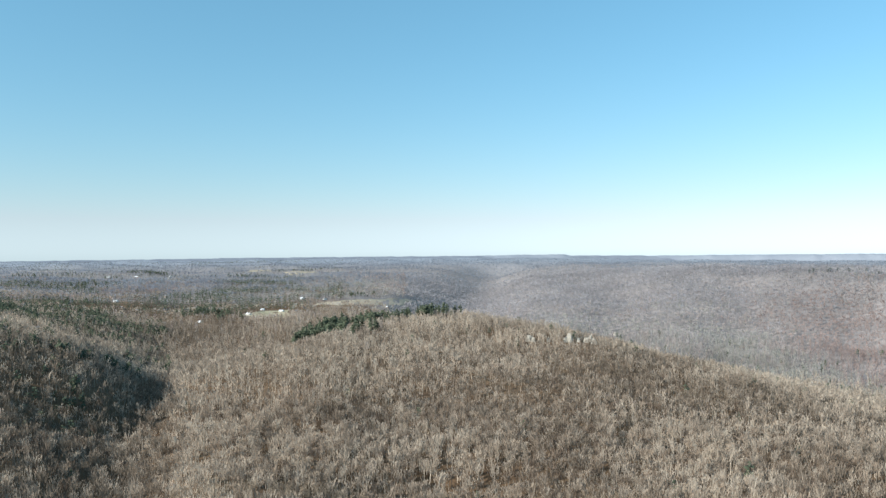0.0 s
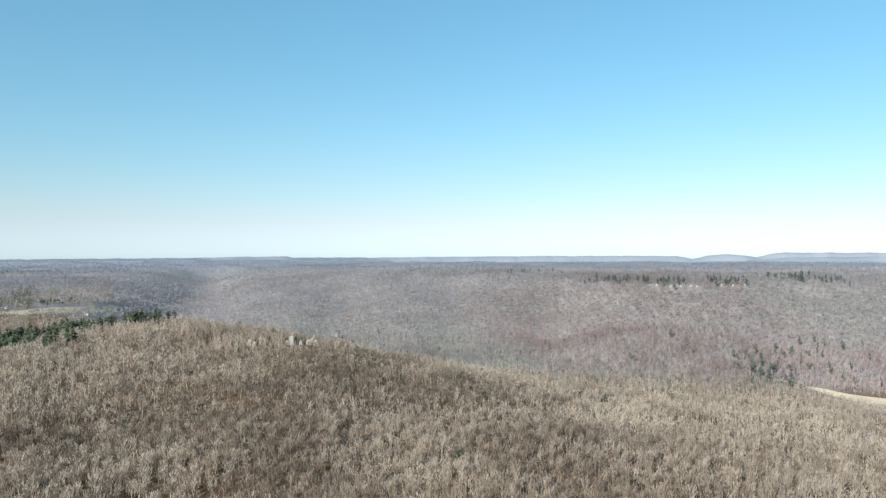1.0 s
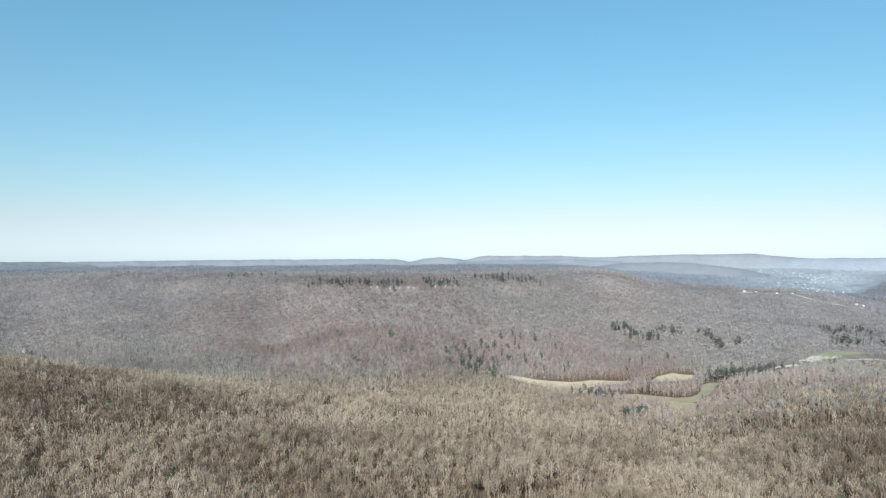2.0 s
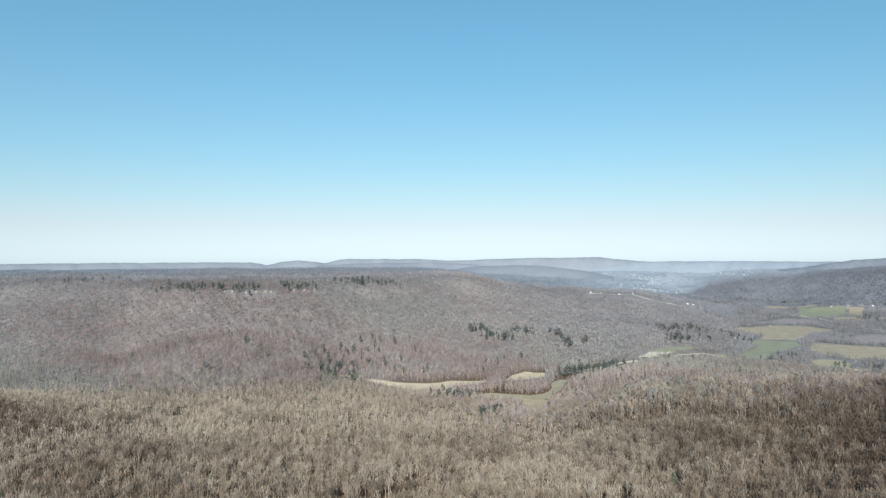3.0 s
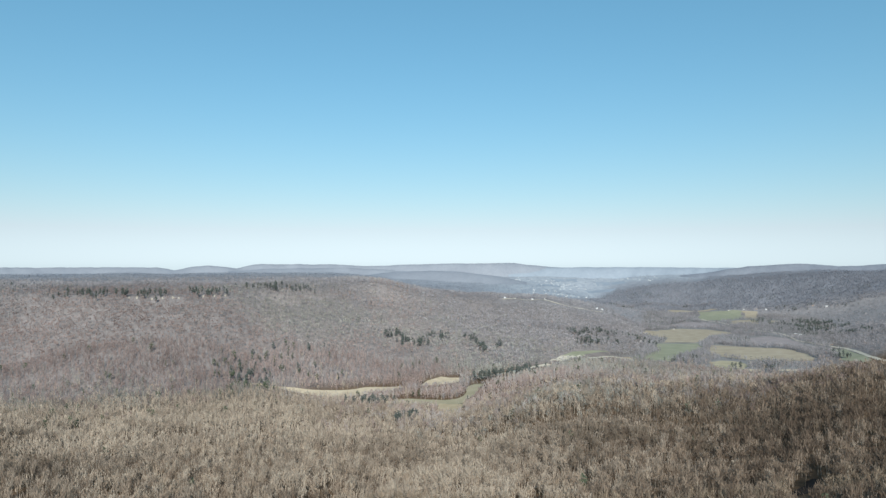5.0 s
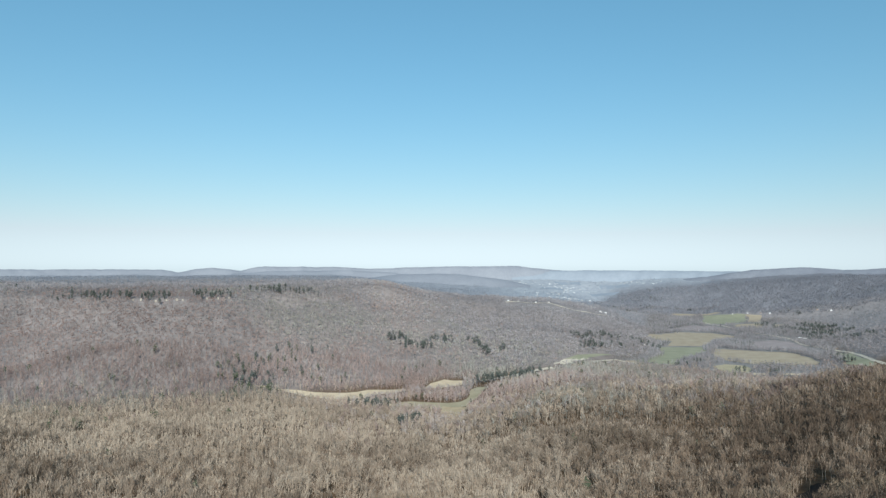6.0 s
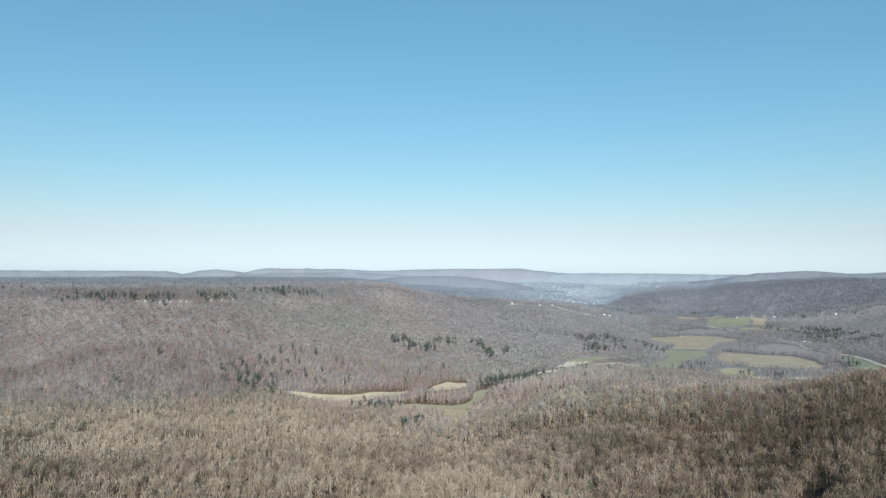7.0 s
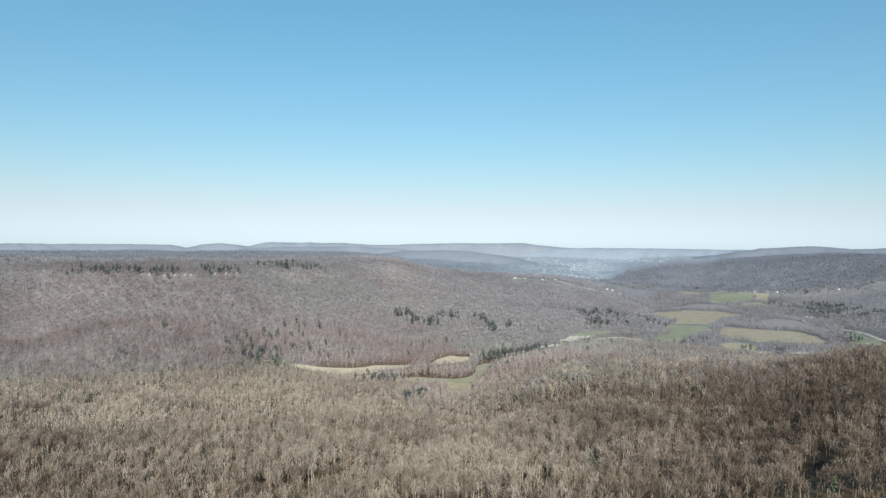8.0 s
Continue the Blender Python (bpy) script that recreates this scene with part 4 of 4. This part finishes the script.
        if len(gx):
            low_pines = np.interp(np.hypot(gx, gy), (2300, 3600), (1.0, 0.5))
            t = RNG.uniform(0.6, 1.0, len(gx)) * size * low_pines
            b, tone = t * RNG.uniform(0.9, 1.3, len(gx)) / low_pines, tones(gx, gy)
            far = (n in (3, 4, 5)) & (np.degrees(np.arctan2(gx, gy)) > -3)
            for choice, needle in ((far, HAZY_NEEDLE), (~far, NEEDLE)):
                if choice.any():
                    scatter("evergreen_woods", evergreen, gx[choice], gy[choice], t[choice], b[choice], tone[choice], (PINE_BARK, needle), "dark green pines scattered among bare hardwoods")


plant()

FAR_HEDGES = [  # round the far fields
    [(2720, 622), (2930, 552), (2990, 425), (2860, 292), (2780, 300)], [(2565, 345), (2446, 297), (2425, 209), (2420, 114), (2325, 46), (2190, 15)],
    [(2560, 335), (2455, 285), (2440, 200), (2435, 110), (2340, 40)], [(2788, 252), (2800, 190), (2770, 128), (2660, 74), (2504, -2)],
    [(2488, 12), (2307, -12), (2186, -24)], [(2400, 330), (2300, 316), (2216, 322)], [(3240, 380), (3270, 490), (3380, 530)],
    [(3540, 590), (3860, 590)], [(3215, 325), (3270, 245), (3360, 150), (3540, 165)], [(3668, 953), (3846, 893), (3939, 793), (3990, 668), (4010, 524)],
    [(3180, 375), (3100, 325), (3010, 285), (2900, 180)], [(3180, 330), (3100, 275), (3010, 235)], [(3060, 600), (3280, 560)],
    [(2990, 470), (3110, 345)],
]
MID_HEDGES = [  # round the middle fields
    [(2150, 690), (2290, 705), (2500, 672), (2700, 640)], [(1983, 358), (2090, 352), (2150, 326), (2110, 266), (2080, 195)],
    [(1971, 352), (2070, 335), (2120, 310), (2080, 262)], [(1971, 355), (1954, 292), (2010, 297)], [(1954, 180), (1941, 158), (1990, 130), (2060, 110), (2090, 60)],
    [(1990, 168), (2060, 150), (2080, 100)], [(1985, 150), (1995, 100), (2000, 60)], [(1962, 150), (1965, 105)], [(1960, 40), (2040, 20), (2100, 0)],
]
NEAR_HEDGES = [  # nearest, by the meadow and the road
    [(1880, 405), (1950, 455), (2060, 452), (2190, 440)], [(1885, 160), (1890, 60), (1900, 20)], [(1850, 230), (1860, 160)],
    [(1330, 700), (1300, 760), (1200, 770), (1150, 800)], [(1225, 650), (1262, 650), (1400, 690), (1450, 720)],
]
HEDGES = FAR_HEDGES + MID_HEDGES + NEAR_HEDGES


def plant_hedges():
    tall_bare = [bare_template(16, 3, 1.0, 0, 1.2, 2.6) for _ in range(6)]
    xs, ys = [], []
    for line in HEDGES:
        for (x0, y0), (x1, y1) in zip(line, line[1:]):
            n = int(math.hypot(x1 - x0, y1 - y0) / 2.2)
            u = RNG.random(n)
            xs.append(x0 + (x1 - x0) * u + RNG.normal(0, 9, n)), ys.append(y0 + (y1 - y0) * u + RNG.normal(0, 9, n))
    x, y = np.concatenate(xs), np.concatenate(ys)
    t = RNG.uniform(0.5, 0.95, len(x))
    scatter("hedgerow", tall_bare, x, y, t, t * 1.2, np.clip(RNG.normal(0.42, 0.2, len(x)), 0, 1), (MAUVE_TWIG, MAUVE_TWIG), "bare grey hedgerow trees lining valley fields", "hedge")


plant_hedges()


def young_growth():
    """Low brush along the near edges of the clearings."""
    x, y = RNG.uniform(1030, 1500, 16000), RNG.uniform(500, 1120, 16000)
    near_edge, open_land = np.zeros(len(x), bool), np.zeros(len(x), bool)
    for poly in OUTLINES:
        cx, cy = sum(p[0] for p in poly) / len(poly), sum(p[1] for p in poly) / len(poly)
        d = math.hypot(cx, cy)
        if 1150 < d < 1750:
            open_land |= inside(poly, x, y)
            for back in (15, 35, 55, 70):
                near_edge |= inside([(px - back * cx / d, py - back * cy / d) for px, py in poly], x, y)
    keep = near_edge & ~open_land
    x, y = x[keep], y[keep]
    t = RNG.uniform(0.12, 0.3, len(x))
    scatter("brush", [bare_template(9, 2, 0.9, 0) for _ in range(5)], x, y, t, t * 1.9, tones(x, y), (FAR_TWIG, FAR_TWIG), "low bare grey brush beside the clearings", "bushes")


young_growth()
more = np.array(LONE_PINES[300:])
reach = np.hypot(more[:, 0], more[:, 1])
small = np.where(reach > 3500, 0.6, np.where(reach > 1950, np.where(more[:, 0] > 0, 0.85, 0.7), 1.0))
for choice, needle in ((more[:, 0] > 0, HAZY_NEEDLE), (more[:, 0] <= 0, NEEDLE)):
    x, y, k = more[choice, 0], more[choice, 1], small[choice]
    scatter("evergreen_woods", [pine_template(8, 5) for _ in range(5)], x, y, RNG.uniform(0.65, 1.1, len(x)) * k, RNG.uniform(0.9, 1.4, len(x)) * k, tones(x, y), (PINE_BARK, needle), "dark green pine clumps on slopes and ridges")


# ---- single trees ----
def part(name, me, parent, label=""):
    ob = new(name, me)
    ob.parent = parent
    if label:
        tagged(ob, label)
    return ob


def tube(points, radii, sides):
    """A tapered tube along points, closed at its end."""
    verts, faces = [], []
    for p, r in zip(points, radii):
        for k in range(sides):
            a = 2 * math.pi * k / sides
            verts.append((p[0] + r * math.cos(a), p[1] + r * math.sin(a), p[2]))
    for i in range(len(points) - 1):
        for k in range(sides):
            j = (k + 1) % sides
            a, b = i * sides, (i + 1) * sides
            faces += [(a + k, a + j, b + j), (a + k, b + j, b + k)]
    return verts, faces


def bare_tree():
    tree = new("bare_tree")
    tagged(tree, "leafless grey hardwood tree on a leaf-strewn slope", "tree", "hardwood trees on the near slope")
    lean = RNG.normal(0, 0.6, 2)
    spine = [(lean[0] * u ** 1.5, lean[1] * u ** 1.5, -1.5 + 16.5 * u) for u in (0, 0.1, 0.35, 0.65, 1)]
    part("trunk", add_mesh("trunk", *tube(spine, (0.5, 0.34, 0.26, 0.17, 0.05), 6), [TRUNK], smooth=True), tree)
    tips = []
    for k in range(5):
        u, a = 0.36 + 0.12 * k, RNG.random() + k * 2.3
        p = np.array([lean[0] * u ** 1.5, lean[1] * u ** 1.5, -1.5 + 16.5 * u])
        reach = RNG.uniform(2.0, 3.6)
        way = np.array([math.cos(a) * reach, math.sin(a) * reach, RNG.uniform(3.5, 6.0)])
        pts = [p + way * s + np.array([0, 0, -0.8 * s * (1 - s)]) for s in (0, 0.35, 0.7, 1)]
        tips += pts[1:]
        part("limb", add_mesh("limb", *tube(pts, (0.15, 0.11, 0.07, 0.03), 4), [TRUNK], smooth=True), tree)
    n = 240
    base = np.array(tips)[RNG.integers(0, len(tips), n)] + RNG.normal(0, 0.7, (n, 3))
    ways = (base - np.array([lean[0], lean[1], 8.0])) * np.array([0.5, 0.5, 0.25]) + RNG.normal(0, 0.7, (n, 3)) + np.array([0, 0, 0.8])
    ways *= (RNG.uniform(0.9, 2.6, n) / np.linalg.norm(ways, axis=1))[:, None]
    v = slivers(base, ways, RNG.uniform(0.12, 0.36, n), 0.5)
    part("crown", add_mesh("crown", v, np.arange(len(v)).reshape(-1, 3), [CROWN]), tree, "fine bare brown-grey twigs")
    return tree


def stand(kinds, spots, lo, hi):
    """Each spot takes one of the kinds, the first of each being the model itself."""
    for i, (x, y) in enumerate(spots):
        ob = kinds[i] if i < len(kinds) else copy_thing(kinds[i % len(kinds)], Matrix())
        s = RNG.uniform(lo, hi)
        ob.matrix_basis = pose(x, y, float(ground_height(x, y)), 0, 0, RNG.uniform(0, 360)) @ Matrix.Diagonal((s, s, s * RNG.uniform(0.95, 1.1), 1))


stand([bare_tree() for _ in range(8)], LONE_TREES, 0.8, 1.12)


def pine_tree(needle=NEEDLE):
    tree = new("pine_tree")
    tagged(tree, "dark green pine standing above bare hardwoods", "tree", "pines on ridges and slopes")
    spine = [(0, 0, -1.5), (0, 0, 5), (0.2, 0.1, 13), (0.1, 0.2, 21)]
    part("trunk", add_mesh("trunk", *tube(spine, (0.4, 0.3, 0.2, 0.04), 5), [PINE_BARK], smooth=True), tree)
    v, m = pine_template(9, 6)
    v = v[6:]
    part("crown", add_mesh("crown", v, np.arange(len(v)).reshape(-1, 3), [needle]), tree, "ragged dark green needle boughs")
    return tree


CREST = [q for q in LONE_PINES[:300] if q[0] <= 100]
RIM = [q for q in LONE_PINES[:300] if q[0] > 100 and q[1] > 1300]
SLOPE = [q for q in LONE_PINES[:300] if q[0] > 100 and q[1] <= 1300]
if RIM:
    stand([pine_tree(HAZY_NEEDLE) for _ in range(min(6, len(RIM)))], RIM, 0.62, 1.15)
stand([pine_tree() for _ in range(6)], CREST, 1.0, 1.45)
if SLOPE:
    stand([pine_tree(HAZY_NEEDLE) for _ in range(min(6, len(SLOPE)))], SLOPE, 0.6, 1.0)


# ---- houses ----
def box(x0, x1, y0, y1, z0, z1):
    v = [(x, y, z) for z in (z0, z1) for x, y in ((x0, y0), (x1, y0), (x1, y1), (x0, y1))]
    return v, [(0, 3, 2, 1), (4, 5, 6, 7), (0, 1, 5, 4), (1, 2, 6, 5), (2, 3, 7, 6), (3, 0, 4, 7)]


def house(x, y, length, width, wall_mat, roof_mat, text, turn):
    home = new("house")
    tagged(home, text, "house", "houses among the woods")
    high, rise, over = 0.36 * width, width * 0.32, 0.05 * width
    l, w = length / 2, width / 2
    v, f = box(-l, l, -w, w, -1.5, high)
    v += [(-l, 0, high + rise), (l, 0, high + rise)]
    me = bpy.data.meshes.new("wall")
    me.from_pydata(v, [], f + [(4, 7, 8), (5, 9, 6)])
    me.materials.append(wall_mat)
    part("wall", me, home)
    t = 0.25
    prof = [(-w - over, high - over * 0.64), (0, high + rise + 0.05), (w + over, high - over * 0.64), (w + over, high - over * 0.64 + t), (0, high + rise + 0.05 + t), (-w - over, high - over * 0.64 + t)]
    v = [(s * (l + over), a, b) for s in (-1, 1) for a, b in prof]
    f = [(i, (i + 1) % 6, 6 + (i + 1) % 6, 6 + i) for i in range(6)] + [(0, 5, 4, 1), (1, 4, 3, 2), (6, 7, 10, 11), (7, 8, 9, 10)]
    me = bpy.data.meshes.new("roof")
    me.from_pydata(v, [], f)
    me.materials.append(roof_mat)
    part("roof", me, home)
    for side in (-1, 1):
        for k in (-0.55, 0.1, 0.6):
            me = bpy.data.meshes.new("window")
            me.from_pydata(*[p if i else [(a, b, c) for a, b, c in p] for i, p in enumerate((box(k * l - 0.6, k * l + 0.6, side * w - 0.06, side * w + 0.06, 0.3 * high, 0.75 * high)[0], [], box(0, 1, 0, 1, 0, 1)[1]))])
            me.materials.append(GLASS)
            part("window", me, home)
    me = bpy.data.meshes.new("door")
    me.from_pydata(box(-0.25 * l - 0.5, -0.25 * l + 0.5, -w - 0.06, -w + 0.06, -0.1, 2.0)[0], [], box(0, 1, 0, 1, 0, 1)[1])
    me.materials.append(BRICK)
    part("door", me, home)
    me = bpy.data.meshes.new("chimney")
    me.from_pydata(box(l * 0.4 - 0.4, l * 0.4 + 0.4, 0.6, 1.4, high, high + rise + 1.2)[0], [], box(0, 1, 0, 1, 0, 1)[1])
    me.materials.append(BRICK)
    part("chimney", me, home)
    home.matrix_basis = pose(x, y, float(ground_height(x, y)) + 0.3, 0, 0, turn)


for i, (hx, hy, length, width) in enumerate(HOUSES):
    pale = RNG.random() < (0.4 if i > 31 else 0.45)
    wall_mat, roof_mat = (PAINT, TIN if pale else ROOF) if RNG.random() < (0.95 if i > 31 else 0.55) else (BRICK, TIN if pale else ROOF)
    # far houses have their haze in the wall and roof colour
    if math.hypot(hx, hy) > 3950:
        wall_mat = roof_mat = HAZY_PAINT
    words = ("pale-walled" if wall_mat is HAZY_PAINT else "white-walled" if wall_mat is PAINT else "brown-walled") + " house with a " + ("pale metal" if pale else "grey shingle") + " roof among bare trees"
    bearing = math.degrees(math.atan2(hx, hy))
    facing = -bearing - min(45, max(0, 58 - bearing)) + RNG.uniform(-25, 25)
    house(hx, hy, length * (0.7 if hx > 2000 else 0.82), width * (0.7 if hx > 2000 else 0.82), wall_mat, roof_mat, words, facing)


# ---- pale rocks ----
def outcrop(x, y, size):
    bm = bmesh.new()
    bmesh.ops.create_icosphere(bm, subdivisions=3, radius=1)
    for v in bm.verts:
        n = noise.noise(v.co * 1.7 + Vector((x, y, 0))) + 0.5 * noise.noise(v.co * 4 + Vector((y, x, 0)))
        v.co *= 1 + 0.35 * n
        v.co = Vector((v.co.x * size * 1.1, v.co.y * size * 0.7, round(v.co.z * 2 + 0.7 * n) / 2 * size * 1.5 + v.co.z * size * 0.3))
    me = bpy.data.meshes.new("rock_outcrop")
    bm.to_mesh(me)
    bm.free()
    me.materials.append(ROCK)
    ob = tagged(new("rock_outcrop", me), "pale weathered sandstone outcrop among bare trees", "rock", "pale rock outcrops")
    ob.matrix_basis = pose(x, y, float(ground_height(x, y)) + size * 0.3, 0, 0, -math.degrees(math.atan2(x, y)))


for rx, ry, size in ROCKS:
    outcrop(rx, ry, size)


# ---- distant ridges ----
def distant_ridge(distance, depth, crest, mat, text):
    """A long wooded ridge: bearings and the angle of its crest under the level of the eye."""
    cb, ce = np.array(crest).T
    b = np.arange(cb[0], cb[-1], 0.12)
    e = np.interp(b, cb, ce) + 0.035 * (value_noise(b, b * 0, 0.9, 41) - 0.5) + 0.025 * (value_noise(b, b * 0, 0.25, 42) - 0.5)
    top = EYE + distance * np.tan(np.radians(e))
    verts = []
    for u, s in ((-1, 0), (-0.66, 0.38), (-0.33, 0.74), (-0.06, 0.99), (0.1, 1), (1, 0)):
        r = distance + u * depth + 18 * (value_noise(b, b * 0 + u * 9, 0.5, 43) - 0.5) * (abs(u) < 1)
        x, y = r * np.sin(np.radians(b)), r * np.cos(np.radians(b))
        base = np.minimum(ground_height(x, y) - 6, top - 2)
        verts.append(np.stack([x, y, base + (top - base) * s], 1))
    n = len(b)
    verts = np.concatenate(verts)
    i, k = np.meshgrid(np.arange(5), np.arange(n - 1), indexing="ij")
    faces = np.stack([i * n + k, i * n + k + 1, (i + 1) * n + k + 1, (i + 1) * n + k], -1).reshape(-1, 4)
    me = add_mesh("backdrop_ridge", verts, faces[:, ::-1], [mat], smooth=True)
    tagged(new("backdrop_ridge", me), text, "ridge", kind="structure")


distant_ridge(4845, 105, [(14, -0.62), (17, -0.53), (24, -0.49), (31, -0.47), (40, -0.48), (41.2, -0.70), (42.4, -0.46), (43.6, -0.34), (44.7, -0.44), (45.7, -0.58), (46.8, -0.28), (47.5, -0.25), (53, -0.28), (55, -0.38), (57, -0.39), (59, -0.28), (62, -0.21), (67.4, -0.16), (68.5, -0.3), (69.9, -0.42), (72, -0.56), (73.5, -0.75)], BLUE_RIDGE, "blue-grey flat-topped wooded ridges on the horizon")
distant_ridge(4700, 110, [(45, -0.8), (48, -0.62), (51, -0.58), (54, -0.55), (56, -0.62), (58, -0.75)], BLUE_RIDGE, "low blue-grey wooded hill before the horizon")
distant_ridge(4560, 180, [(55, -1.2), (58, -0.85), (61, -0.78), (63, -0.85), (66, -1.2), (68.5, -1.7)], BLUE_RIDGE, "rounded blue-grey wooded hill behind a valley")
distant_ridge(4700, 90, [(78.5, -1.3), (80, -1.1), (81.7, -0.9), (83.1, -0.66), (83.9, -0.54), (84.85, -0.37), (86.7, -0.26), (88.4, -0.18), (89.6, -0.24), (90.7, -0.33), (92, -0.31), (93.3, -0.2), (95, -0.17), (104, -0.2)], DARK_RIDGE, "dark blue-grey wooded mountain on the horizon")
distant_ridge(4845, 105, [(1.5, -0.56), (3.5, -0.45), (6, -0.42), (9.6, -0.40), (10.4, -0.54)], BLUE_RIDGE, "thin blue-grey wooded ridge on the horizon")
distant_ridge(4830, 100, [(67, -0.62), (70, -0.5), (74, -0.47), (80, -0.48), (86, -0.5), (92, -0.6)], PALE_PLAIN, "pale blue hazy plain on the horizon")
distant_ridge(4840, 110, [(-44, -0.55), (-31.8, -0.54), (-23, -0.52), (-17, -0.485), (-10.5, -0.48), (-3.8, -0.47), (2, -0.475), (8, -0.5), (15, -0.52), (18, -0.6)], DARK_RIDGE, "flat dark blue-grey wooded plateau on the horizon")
